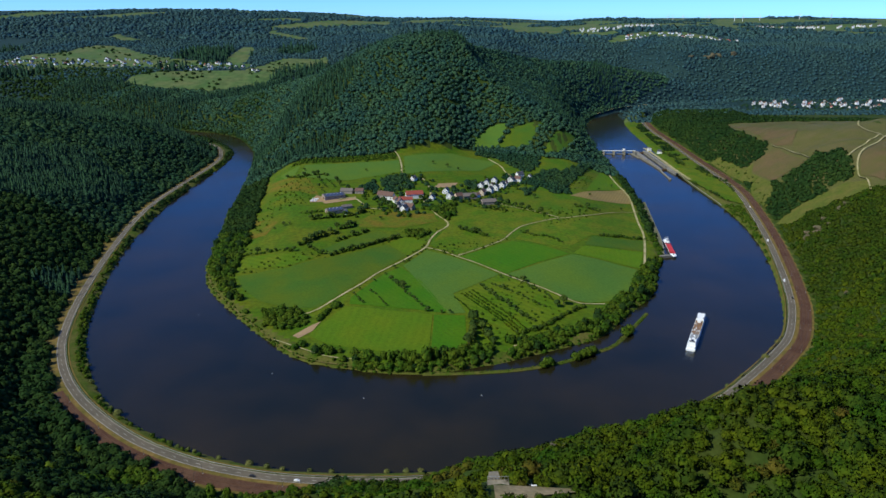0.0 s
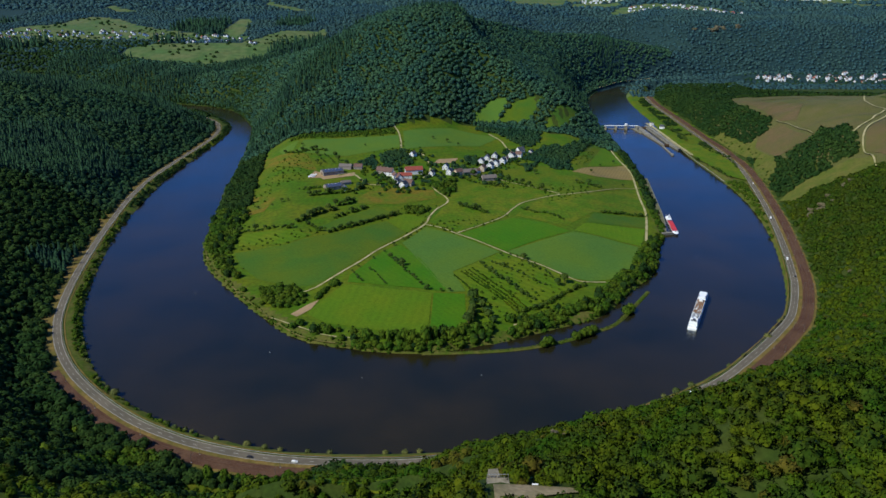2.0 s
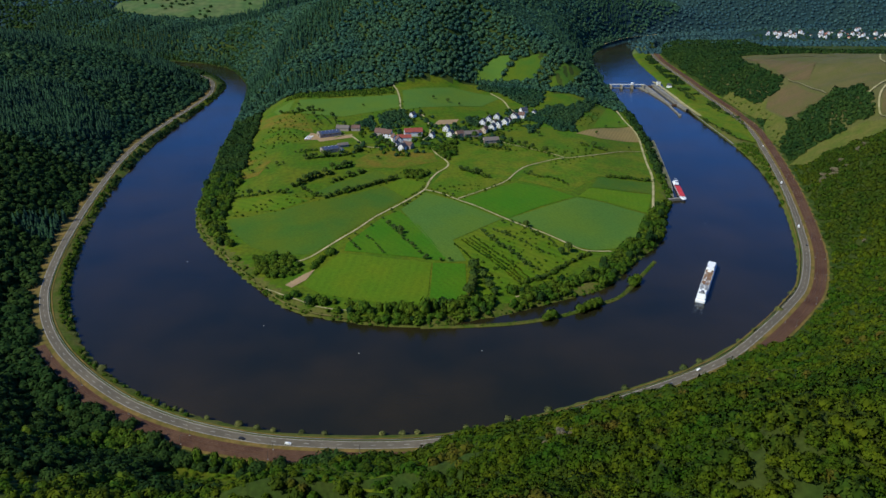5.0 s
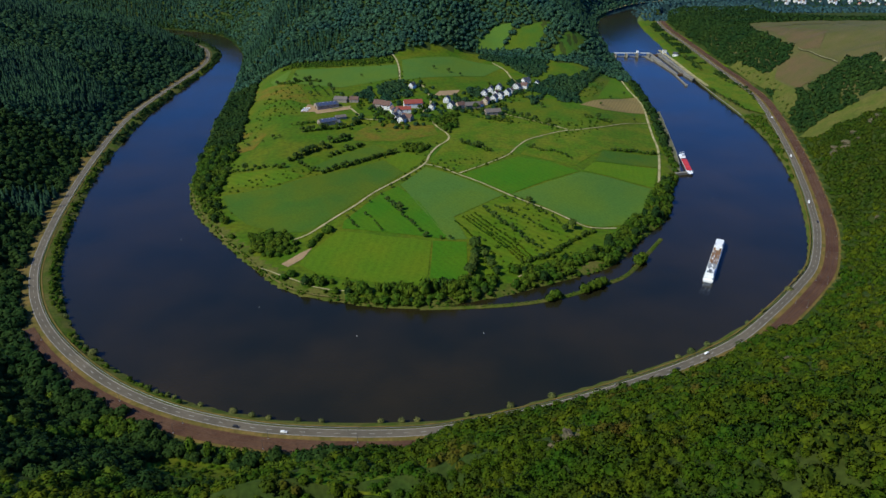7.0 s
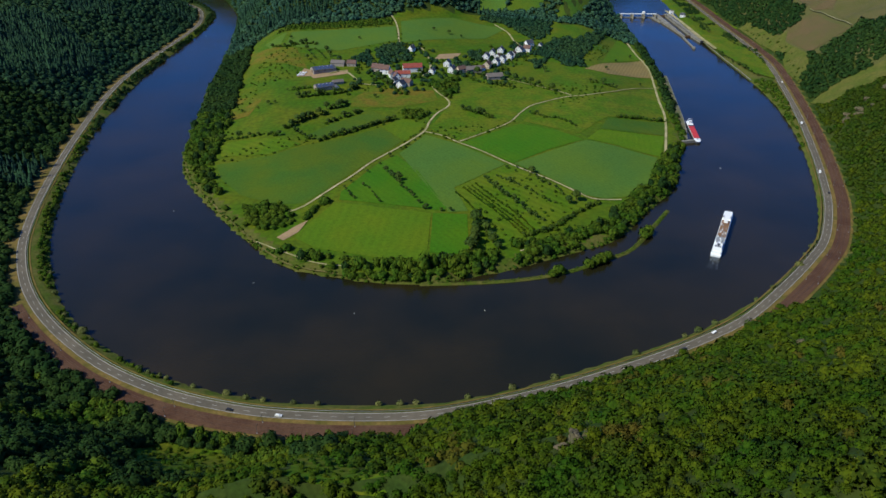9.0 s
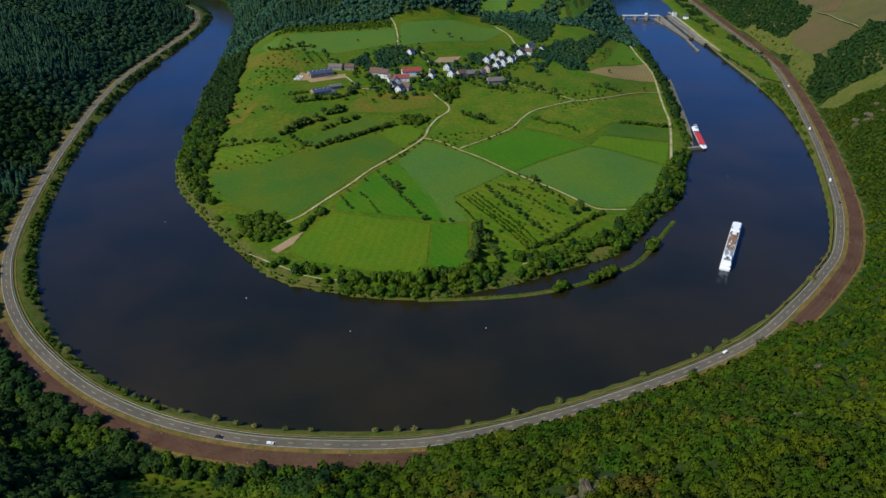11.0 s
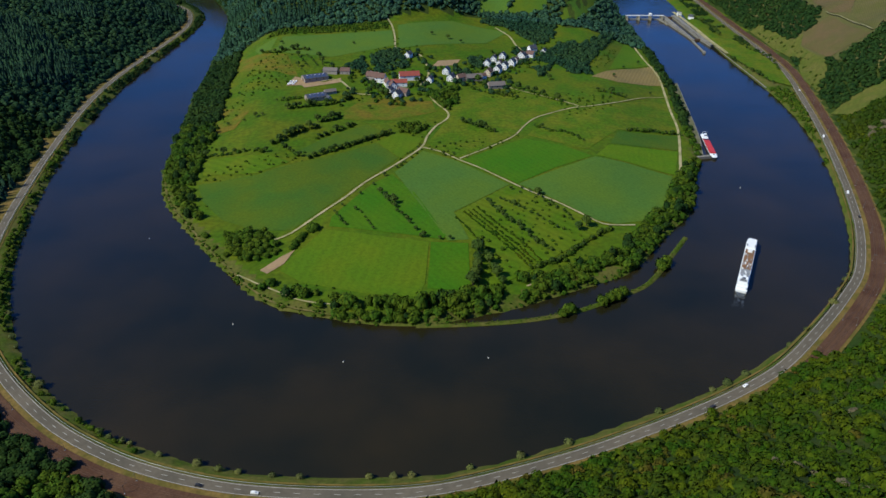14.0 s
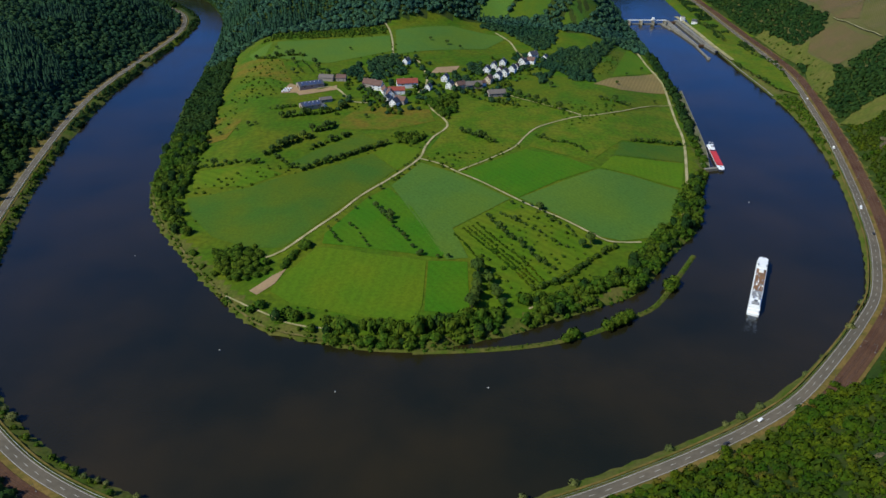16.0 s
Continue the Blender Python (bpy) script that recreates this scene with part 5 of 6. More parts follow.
# ---- bushes on the outer bank ----
def bush_kind(seed, radius):
    rng = np.random.default_rng(seed)
    v, f, n = crown_template(rng, 24, 0.38, 0.9)
    thing = empty_thing("bush", "round grey-green willow bush on the river bank", "bush", "bank bushes")
    bm = bmesh.new()
    for k in range(4):
        rod(bm, (0.2 * math.cos(k * 1.6), 0.2 * math.sin(k * 1.6), -0.5), (0.5 * radius * math.cos(k * 1.6), 0.5 * radius * math.sin(k * 1.6), 0.9 * radius), 0.12, 0.04, 5)
    part("stems", bm, M_BARK, thing)
    me = soften(mesh_from("foliage", v * radius, f), n)
    me.materials.append(M_BUSH)
    new("foliage", me).parent = thing
    return thing


M_BUSH = material("willow_leaves", (0.075, 0.10, 0.022), dark=0.4, grain=0.9, patch=20, tint=(0.10, 0.105, 0.03), object_random=0.3, rough=0.8, spec=0.2)
BUSHES = [bush_kind(21, 2.6), bush_kind(22, 3.4), bush_kind(23, 2.0)]
for x, y in ((-102, 456), (-85, 455), (-43, 456), (-28, 456), (-17, 457), (19, 463), (51, 472), (83, 484), (-177, 473), (-151, 466), (-136, 461), (-124, 460), (-200, 484), (-223, 493), (148, 512), (192, 535), (221, 551),
             (268, 586), (290, 606), (-285, 538), (-295, 546), (-310, 560), (-326, 583), (-335, 594), (-354, 625), (-362, 640), (328, 642), (-215, 488), (-206, 486), (205, 542), (345, 665), (358, 680), (366, 690)):
    b = random.choice(BUSHES)
    copy_thing(b, pose(x, y, max(hz(x, y), 0.4) - 0.2, 0, 0, random.uniform(0, 360)) @ Matrix.Scale(random.uniform(0.95, 1.5), 4))
for t in BUSHES:
    for o in (*t.children, t):
        bpy.data.objects.remove(o)


def bank_strip(keep, gap, radius, templates, mat, label, inner=1.0, spread=9.0):
    p = jittered(-640, 640, 440, 2200, gap)
    d, d_r = from_outer(p[:, 0], p[:, 1]), from_road(p[:, 0], p[:, 1])
    p = p[(d > inner) & (d < spread) & (d_r < -9.5) & keep(p)]
    wood("bank_scrub", p[RNG.uniform(0, 1, len(p)) < 0.8], templates, radius, mat, label)


bank_strip(lambda p: (p[:, 0] < -190) & (p[:, 1] <= 600) & thin(p, 9, -0.1, 3), 4.4, (1.3, 2.8), NEAR_T, M_SHORE, "green willow scrub between road and river", 0.5, 6.5)
bank_strip(lambda p: (p[:, 0] < 0) & (p[:, 1] > 600) & (p[:, 1] < 1000), 4.6, (1.8, 3.2), NEAR_T, M_SHORE, "dense green bank scrub between road and river", 0.5, 8.0)
bank_strip(lambda p: (p[:, 0] < 0) & (p[:, 1] >= 1000) & thin(p, 26, -0.45, 5), 5.0, (2.2, 3.6), MID_T, M_LEAF_DARK, "bank trees between road and river", 0.5, 14.0)
bank_strip(lambda p: (p[:, 0] > 0) & (p[:, 1] > 700) & (p[:, 1] < 1230), 4.6, (1.9, 3.4), MID_T, M_SHORE, "dense green bank trees between road and river", 0.5, 26.0)
bank_strip(lambda p: (p[:, 0] > 540) & (p[:, 1] > 1230) & thin(p, 24, -0.1, 5) & ~fields_of(p, OPEN_SLOPES), 6.0, (2.4, 3.8), MID_T, M_LEAF_DARK, "trees beside the lock", 22.0, 70.0)
rows_v = [curve_through(q, 2.2) for q in ([(23, 786), (38, 760), (62, 726), (79, 696)], [(27, 789), (43, 761), (67, 726), (82, 699)], [(31, 792), (49, 761), (72, 727), (86, 703)], [(36, 797), (54, 765), (77, 732), (90, 707)], [(14, 775), (27, 750), (37, 728), (53, 707)])]
wood("orchard_rows", np.vstack(rows_v) + RNG.uniform(-0.7, 0.7, (sum(map(len, rows_v)), 2)), MID_T, (0.8, 1.7), M_LEAF, "rows of low fruit bushes in a meadow")
p = jittered(-300, 330, 640, 1420, 11.0)
d_in = from_inner(p[:, 0], p[:, 1])
p = p[(d_in > 30) & thin(p, 57, 0.30, 12) & ~fields_of(p, [q for n, _, _, q in FIELDS if n not in ("pasture", "orchard_meadow", "grass_strip", "dry_meadow")])]
wood("meadow_scrub", p, MID_T, (0.9, 2.2), M_SHORE, "small green scrub bushes scattered over the meadows")

# ---- buildings ----
M_WHITE = material("white_render", (0.82, 0.81, 0.78), dark=0.05, grain=1.5, patch=6, tint=(0.74, 0.72, 0.68))
M_CREAM = material("cream_render", (0.62, 0.50, 0.36), dark=0.06, grain=1.5, patch=6)
M_STONE = material("rubble_stone", (0.34, 0.29, 0.24), dark=0.15, grain=0.6, patch=5)
M_SLATE = material("slate_roof", (0.075, 0.08, 0.095), rough=0.55, dark=0.15, grain=0.8, patch=5)
M_TILE = material("red_tile_roof", (0.30, 0.075, 0.055), rough=0.8, dark=0.15, grain=0.8, patch=5)
M_BROWN = material("brown_tile_roof", (0.16, 0.095, 0.075), rough=0.8, dark=0.15, grain=0.8, patch=5)
M_SHEET = material("fibre_cement_roof", (0.165, 0.140, 0.122), rough=0.7, dark=0.12, grain=1, patch=7)
M_GLASS = material("window_glass", (0.03, 0.035, 0.045), rough=0.15, spec=0.6, grain=2, patch=5)
M_DOOR = material("brown_door", (0.12, 0.07, 0.04), dark=0.1, grain=0.4, patch=2)
M_SOLAR = material("solar_panel", (0.055, 0.075, 0.14), rough=0.2, spec=0.6, dark=0.1, grain=2, patch=8)
M_TERRACE = material("weathered_paving", (0.24, 0.205, 0.15), dark=0.2, grain=0.8, patch=3, tint=(0.17, 0.15, 0.11))
M_QUAY = material("quay_gravel", (0.155, 0.140, 0.085), dark=0.25, grain=1.5, patch=12, tint=(0.09, 0.10, 0.04))
M_CONCRETE = material("weathered_concrete", (0.24, 0.225, 0.19), dark=0.18, grain=1.2, patch=9, tint=(0.17, 0.16, 0.13))


def house_kind(w, l, h, roof_h, wall, roof, storeys=2, chimney=True, name="house", label="white rendered village house with a slate gable roof", category="house", big_door=False):
    """A gabled building; its ridge runs along y."""
    thing = empty_thing(name, label, category)
    bm = bmesh.new()
    prof = [(-w / 2, -1.5), (w / 2, -1.5), (w / 2, h), (0, h + roof_h), (-w / 2, h)]
    ends = [[bm.verts.new((x, y, z)) for x, z in prof] for y in (-l / 2, l / 2)]
    bm.faces.new(ends[0])
    bm.faces.new(ends[1][::-1])
    for i in range(5):
        bm.faces.new((ends[0][i], ends[1][i], ends[1][(i + 1) % 5], ends[0][(i + 1) % 5]))
    bmesh.ops.recalc_face_normals(bm, faces=bm.faces[:])
    part("wall", bm, wall, thing)
    bm = bmesh.new()
    slope = roof_h / (w / 2)
    for s in (-1, 1):
        eave, over, t = w / 2 + 0.5, l / 2 + 0.35, 0.28
        pts = [(0, h + roof_h + 0.12), (s * eave, h - 0.5 * slope + 0.12), (s * eave, h - 0.5 * slope + 0.12 + t), (0, h + roof_h + 0.12 + t)]
        a = [bm.verts.new((x, -over, z)) for x, z in pts]
        b = [bm.verts.new((x, over, z)) for x, z in pts]
        bm.faces.new(a)
        bm.faces.new(b[::-1])
        for i in range(4):
            bm.faces.new((a[i], b[i], b[(i + 1) % 4], a[(i + 1) % 4]))
    bmesh.ops.recalc_face_normals(bm, faces=bm.faces[:])
    part("roof", bm, roof, thing)
    if chimney:
        part("chimney", boxed(0.5, 1.2, l * 0.15, l * 0.15 + 0.8, h + roof_h * 0.5, h + roof_h + 1.1), M_STONE, thing)
    if big_door:
        part("barn_door", boxed(-w * 0.18, w * 0.18, -l / 2 - 0.08, -l / 2 + 0.05, -0.2, h * 0.75), M_DOOR, thing)
        for k in range(3):
            y = -l * 0.3 + k * l * 0.3
            part("window", boxed(w / 2 - 0.05, w / 2 + 0.07, y - 0.9, y + 0.9, h * 0.55, h * 0.8), M_GLASS, thing)
        return thing
    part("door", boxed(-0.6, 0.6, -l / 2 - 0.07, -l / 2 + 0.05, -0.2, 2.1), M_DOOR, thing)
    for st in range(storeys):
        z = 1.0 + st * 2.8
        for x in (-w * 0.3, w * 0.3):
            part("window", boxed(x - 0.55, x + 0.55, -l / 2 - 0.06, -l / 2 + 0.04, z, z + 1.4), M_GLASS, thing)
        for y in (-l * 0.25, l * 0.25):
            for s in (-1, 1):
                part("window", boxed(min(s * w / 2, s * (w / 2 + 0.06)), max(s * w / 2, s * (w / 2 + 0.06)), y - 0.55, y + 0.55, z, z + 1.4), M_GLASS, thing)
    part("window", boxed(-0.4, 0.4, -l / 2 - 0.06, -l / 2 + 0.04, h + roof_h * 0.3, h + roof_h * 0.3 + 0.9), M_GLASS, thing)
    return thing


KINDS = {
    "slate": house_kind(9.5, 12, 5.8, 4.6, M_WHITE, M_SLATE),
    "brown": house_kind(9.0, 12, 5.6, 4.4, M_WHITE, M_BROWN, label="white rendered village house with a brown tiled roof"),
    "red": house_kind(10.0, 26, 6.2, 4.6, M_WHITE, M_TILE, label="long white farmhouse with a red tiled roof"),
    "cream": house_kind(9.0, 13, 5.6, 4.2, M_CREAM, M_BROWN, label="cream rendered house with a brown tiled roof"),
    "stone": house_kind(10.0, 16, 5.0, 4.6, M_STONE, M_BROWN, 1, label="old stone farmhouse with a brown tiled roof"),
    "barn": house_kind(13.0, 24, 5.0, 4.0, M_STONE, M_SHEET, name="barn", label="low stone barn with a grey sheet roof", category="barn", big_door=True, chimney=False),
}
VILLAGE = ((-104, 1186, "stone", 70, 1.0), (-92, 1176, "brown", 75, 1.1), (-50, 1186, "red", 100, 1.0), (-64, 1160, "red", 95, 0.8), (-72, 1147, "brown", 10, 1.0), (-80, 1160, "brown", 20, 0.9), (-56, 1126, "stone", 60, 0.9),
           (-64, 1116, "slate", -25, 0.9), (-76, 1133, "slate", -20, 0.8), (-19, 1180, "slate", -20, 0.75), (5, 1220, "slate", -15, 0.9), (12, 1190, "slate", -20, 0.9), (27, 1192, "cream", -60, 0.9), (46, 1198, "barn", -75, 0.9),
           (78, 1164, "barn", -78, 0.9), (70, 1273, "slate", -15, 0.95), (82, 1298, "slate", -12, 0.9), (98, 1319, "slate", -15, 0.9), (110, 1281, "slate", -20, 1.05), (97, 1263, "slate", -18, 0.95), (85, 1243, "slate", -22, 1.0),
           (70, 1225, "cream", -20, 1.0), (132, 1320, "slate", -25, 0.9), (151, 1359, "slate", -60, 1.0), (169, 1348, "slate", -20, 0.8), (130, 1333, "brown", -20, 0.8), (-55, 1282, "slate", -30, 0.8), (118, 1300, "brown", -20, 0.8),
           (90, 1280, "brown", -18, 0.8), (60, 1208, "brown", -60, 0.7), (145, 1330, "brown", 65, 0.9), (-170, 1212, "barn", 80, 0.8), (-148, 1210, "stone", 85, 0.8), (-160, 1130, "barn", -65, 0.6), (-158, 1104, "slate", 30, 0.6))
for x, y, kind, turn, size in VILLAGE:
    tagged(copy_thing(KINDS[kind], pose(x, y, hz(x, y), 0, 0, turn) @ Matrix.Scale(size * 1.15, 4)), group="village houses")

spots = np.array([(x, y) for x, y, *_ in VILLAGE])
p = jittered(-180, 200, 1085, 1390, 8.5)
gap_house = np.min(np.hypot(p[:, None, 0] - spots[None, :, 0], p[:, None, 1] - spots[None, :, 1]), 1)
p = p[(gap_house > 10) & (gap_house < 36) & (RNG.uniform(0, 1, len(p)) < 0.56) & ~((p[:, 0] < -140) & (p[:, 1] < 1215))]
half = RNG.uniform(0, 1, len(p)) < 0.5
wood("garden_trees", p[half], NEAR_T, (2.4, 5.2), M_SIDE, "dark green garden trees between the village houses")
wood("garden_trees", p[~half], NEAR_T, (2.0, 4.4), M_SHORE, "green garden trees between the village houses")


def solar_barn(x, y, turn, w, l, lights):
    thing = house_kind(w, l, 5.0, 3.6, M_STONE, M_SLATE, name="barn", label="long farm barn with solar panels on its roof", category="barn", big_door=True, chimney=False)
    slope = math.atan2(3.6, w / 2)
    for k in range(lights):
        py = -l * 0.42 + (k + 0.5) * l * 0.84 / lights
        bm = boxed(-w * 0.21, w * 0.21, -l * 0.33 / lights, l * 0.33 / lights, 0, 0.10)
        panel = part("solar_panel", bm, M_SOLAR, thing, "bluish solar panel field")
        panel.matrix_basis = pose(w * 0.26, py, 5.0 + 3.6 * 0.5 + 0.45, 0, math.degrees(slope), 0)
        bm = boxed(-0.6, 0.6, -0.4, 0.4, 0, 0.12)
        light = part("skylight", bm, M_WHITE, thing, "pale roof light")
        light.matrix_basis = pose(w * 0.12, py, 5.0 + 3.6 * 0.76 + 0.55, 0, math.degrees(slope), 0)
    thing.matrix_basis = pose(x, y, hz(x, y), 0, 0, turn)


solar_barn(-190, 1184, -65, 20, 36, 5)
solar_barn(-177, 1108, -62, 16, 28, 4)
tagged(draped("farmyard", [(-228, 1158), (-206, 1160), (-200, 1150), (-150, 1172), (-152, 1190), (-175, 1172), (-205, 1186), (-222, 1196)], M_SAND, 0.5), "pale bare farmyard beside the barns", "yard", kind="structure")
M_WRAP = material("white_wrap", (0.8, 0.8, 0.8), rough=0.4, dark=0.05, grain=1, patch=3)
for k in range(9):
    x, y = -226 + 3.4 * (k % 3) + 0.4 * k, 1162 + 5 * (k // 3) + 0.3 * k
    bm = bmesh.new()
    rod(bm, (-0.9, 0, 0.75), (0.9, 0, 0.75), 0.8, 0.8, 12)
    tagged(part("silage_bale", bm, M_WRAP), "white wrapped silage bale in a farmyard", "bale", "silage bales").matrix_basis = pose(x, y, hz(x, y) + 0.4, 0, 0, 20 * k) @ Matrix.Scale(1.4, 4)


def far_village(count, region, seed, group, size=(0.58, 0.88)):
    rng = random.Random(seed)
    poly = np.array(region, float)
    made = 0
    while made < count:
        x, y = rng.uniform(poly[:, 0].min(), poly[:, 0].max()), rng.uniform(poly[:, 1].min(), poly[:, 1].max())
        if inside(poly, np.array([x]), np.array([y]))[0]:
            made += 1
            kind = FAR_KINDS[rng.choice((0, 0, 0, 0, 1, 1, 2))]
            tagged(copy_thing(kind, pose(x, y, hz(x, y), 0, 0, rng.uniform(-40, 40)) @ Matrix.Scale(rng.uniform(*size), 4)), group=group)


def plain_house(wall, roof, label):
    """A distant house: walls, roof, two windows."""
    t = house_kind(10, 13, 5.5, 4.4, wall, roof, 1, True, label=label)
    for o in [c for c in t.children if c.name.startswith(("window", "door"))][2:]:
        bpy.data.objects.remove(o)
    return t


FAR_KINDS = [plain_house(M_WHITE, M_SLATE, "distant white house with a dark slate roof"), plain_house(M_WHITE, M_BROWN, "distant white house with a brown roof"), plain_house(M_CREAM, M_TILE, "distant cream house with a reddish roof")]
far_village(84, [(-1640, 2580), (-1610, 2790), (-1500, 2760), (-1250, 2800), (-1050, 2760), (-960, 2650), (-1150, 2640), (-1350, 2650), (-1450, 2640), (-1540, 2570)], 1, "houses of the upland village")
far_village(36, [(-1020, 2610), (-980, 2680), (-840, 2730), (-680, 2640), (-650, 2570), (-760, 2600)], 2, "houses of the upland village")
far_village(60, [(1040, 2440), (1040, 2525), (1560, 2515), (1560, 2380), (1400, 2390), (1200, 2430)], 3, "houses of the valley village", (0.45, 0.7))
far_village(50, [(820, 3330), (860, 3440), (1090, 3420), (1310, 3200), (1260, 3160), (1060, 3280)], 4, "houses of the plateau village", (0.65, 1.0))


def horizon_village(count, x0, x1, y0, y1, seed):
    """A hamlet too far off to tell its houses apart: small gabled blocks in one mesh."""
    rng = random.Random(seed)
    bm = bmesh.new()
    for _ in range(count):
        x, y, w, l = rng.uniform(x0, x1), rng.uniform(y0, y1), rng.uniform(3.5, 5), rng.uniform(4.5, 6.5)
        z = hz(x, y)
        low = [bm.verts.new((x + a * w, y + b * l, z + c)) for c in (-2, 7) for a, b in ((-1, -1), (1, -1), (1, 1), (-1, 1))]
        top = [bm.verts.new((x, y + b * l, z + 12)) for b in (-1, 1)]
        for f in ((0, 1, 5, 4), (1, 2, 6, 5), (2, 3, 7, 6), (3, 0, 4, 7)):
            bm.faces.new([low[i] for i in f])
        bm.faces.new((low[4], low[5], top[0]))
        bm.faces.new((low[6], low[7], top[1]))
        for f in ((low[5], low[6], top[1], top[0]), (low[7], low[4], top[0], top[1])):
            bm.faces.new(f).material_index = 1
    tagged(part("far_hamlet", bm, [M_WHITE, M_BROWN]), "tiny pale houses of a distant hamlet", "hamlet", kind="stuff")


p = jittered(1020, 1700, 2330, 2540, 17.0)
wood("valley_trees", p[RNG.uniform(0, 1, len(p)) < 0.7], LOW_T, (2.8, 5.0), M_SIDE, "dark garden trees between the valley houses")
horizon_village(34, 1050, 1600, 2400, 2522, 7)
horizon_village(34, 700, 1100, 3700, 3800, 5)
horizon_village(34, 1700, 2400, 3930, 4030, 6)
for t in (*KINDS.values(), *FAR_KINDS):
    for o in (*t.children, t):
        bpy.data.objects.remove(o)


# ---- weir, lock and quay ----
weir = empty_thing("weir", "low concrete river weir with a white service bridge", "weir")
for k in range(4):
    x = 402 + k * 25.5
    part("pier", extruded([(x - 1.8, 1736), (x, 1732), (x + 1.8, 1736), (x + 1.8, 1754), (x, 1758), (x - 1.8, 1754)], -3, 8.0 if k else 7), M_CONCRETE, weir)
part("service_bridge", boxed(398, 482, 1744, 1747.5, 8.0, 9.2), M_WHITE, weir, "narrow white service bridge")
for k in range(3):
    part("gate", boxed(403.8 + k * 25.5, 425.7 + k * 25.5, 1746, 1747, -2, 2.2), M_STEEL, weir, "grey steel weir gate")
part("bridge_tower", boxed(450.5, 455.5, 1742, 1749, 9.2, 13.5), M_WHITE, weir, "white control cabin")
for k in range(12):
    part("railing_post", boxed(400 + k * 7.2, 400.2 + k * 7.2, 1743.8, 1744.0, 9.2, 10.3), M_STEEL, weir)
lock = empty_thing("lock", "concrete river lock with a long guide wall", "lock")
part("island", extruded([(482, 1770), (480, 1690), (486, 1600), (488, 1548), (491, 1548), (493, 1770)], -3, 3.6), M_CONCRETE, lock, "grey concrete lock island")
part("chamber_wall", extruded([(506, 1770), (504, 1560), (508, 1505), (514, 1508), (516, 1770)], -3, 4.2), M_CONCRETE, lock, "pale concrete chamber wall")
part("guide_wall", extruded([(485.5, 1548), (481, 1462), (483.5, 1461), (488.5, 1548)], -3, 2.2), M_CONCRETE, lock, "narrow pale guide wall")
part("dolphin_head", extruded([(480, 1466), (479.5, 1459), (483, 1457), (485, 1460), (484.5, 1466)], -3, 3.2), M_CONCRETE, lock)
part("weir_wing", extruded([(470, 1745), (476, 1690), (478, 1690), (474, 1745)], -3, 2.6), M_CONCRETE, lock)
for y in (1556, 1758):
    part("lock_gate", boxed(493.2, 508, y, y + 1.5, -3, 3.4), M_DOOR, lock, "dark steel lock gate")
part("mooring_edge", boxed(506, 507.4, 1560, 1755, 3.8, 4.2), M_DOOR, lock, "dark timber edge")
tagged(ribbon("lock_apron", np.array([(519.0, 1800), (520, 1740), (519, 1640), (516, 1545), (517, 1440)]), 4.0, 4.0, 5.35, M_TRACK), "grey concrete apron beside the lock", "apron", kind="structure")
control = house_kind(8, 10, 7.5, 0.6, M_WHITE, M_CONCRETE, 2, False, "control_house", "white lock control house with a flat roof", "lock house")
control.matrix_basis = pose(521, 1762, 5.2)
keeper = house_kind(9, 12, 4.5, 3.5, M_WHITE, M_SLATE, 1, True, "lock_house", "white lock keeper's house with a slate roof", "house")
keeper.matrix_basis = pose(540, 1735, hz(540, 1735), 0, 0, 60)
quay_line = curve_through([(378, 1264), (360, 1150), (341, 1034), (325, 965)], 12.0)
quay_line = quay_line - np.array([5.5, 0])
tagged(ribbon("quay", quay_line, 2.0, 8.0, 3.4, M_QUAY), "pale gravel quay along the river bank", "quay", kind="structure")
quay_wall = ribbon("quay_wall", quay_line + np.array([2.3, 0]), 0.5, 0.5, 3.3, M_CONCRETE)
tagged(quay_wall, "concrete edge of the quay", "quay", kind="structure")
jetty = tagged(part("jetty", extruded([(314, 957), (331, 961), (330, 965), (313, 963)], -3, 3.3), M_CONCRETE), "short concrete jetty at the end of the quay", "jetty", kind="structure")
shore_line = OUTER[(OUTER[:, 0] > 480) & (OUTER[:, 1] > 1235) & (OUTER[:, 1] < 1560)]
tagged(ribbon("bank_edge", shore_line, 1.2, 1.2, 2.4, M_CONCRETE), "pale stone edge of the river bank", "bank", kind="structure")


# ---- ships ----
M_HULL = material("white_ship_paint", (0.80, 0.81, 0.82), rough=0.35, dark=0.04, grain=2, patch=12)
M_HULL_DARK = material("dark_hull_paint", (0.03, 0.035, 0.05), rough=0.4, dark=0.1, grain=2, patch=10)
M_DECK = material("brown_sun_deck", (0.24, 0.125, 0.065), dark=0.18, grain=1.0, patch=5, tint=(0.17, 0.10, 0.06))
M_GREY = material("grey_deck", (0.30, 0.31, 0.33), dark=0.2, grain=0.8, patch=5)
M_REDPAINT = material("red_hatch_paint", (0.52, 0.045, 0.05), rough=0.5, dark=0.12, grain=2, patch=9, tint=(0.42, 0.04, 0.045))


def ship_outline(l, w, bow, stern=1.5):
    pts = [(-w / 2 + 0.6, -l / 2), (w / 2 - 0.6, -l / 2), (w / 2, -l / 2 + stern)]
    pts += [(w / 2 * math.cos(a) ** 0.7 if a < 1.5 else 0.0, l / 2 - bow + bow * math.sin(a)) for a in np.linspace(0, math.pi / 2, 8)]
    right = pts[2:]
    return pts + [(-x, y) for x, y in right[::-1][1:]]


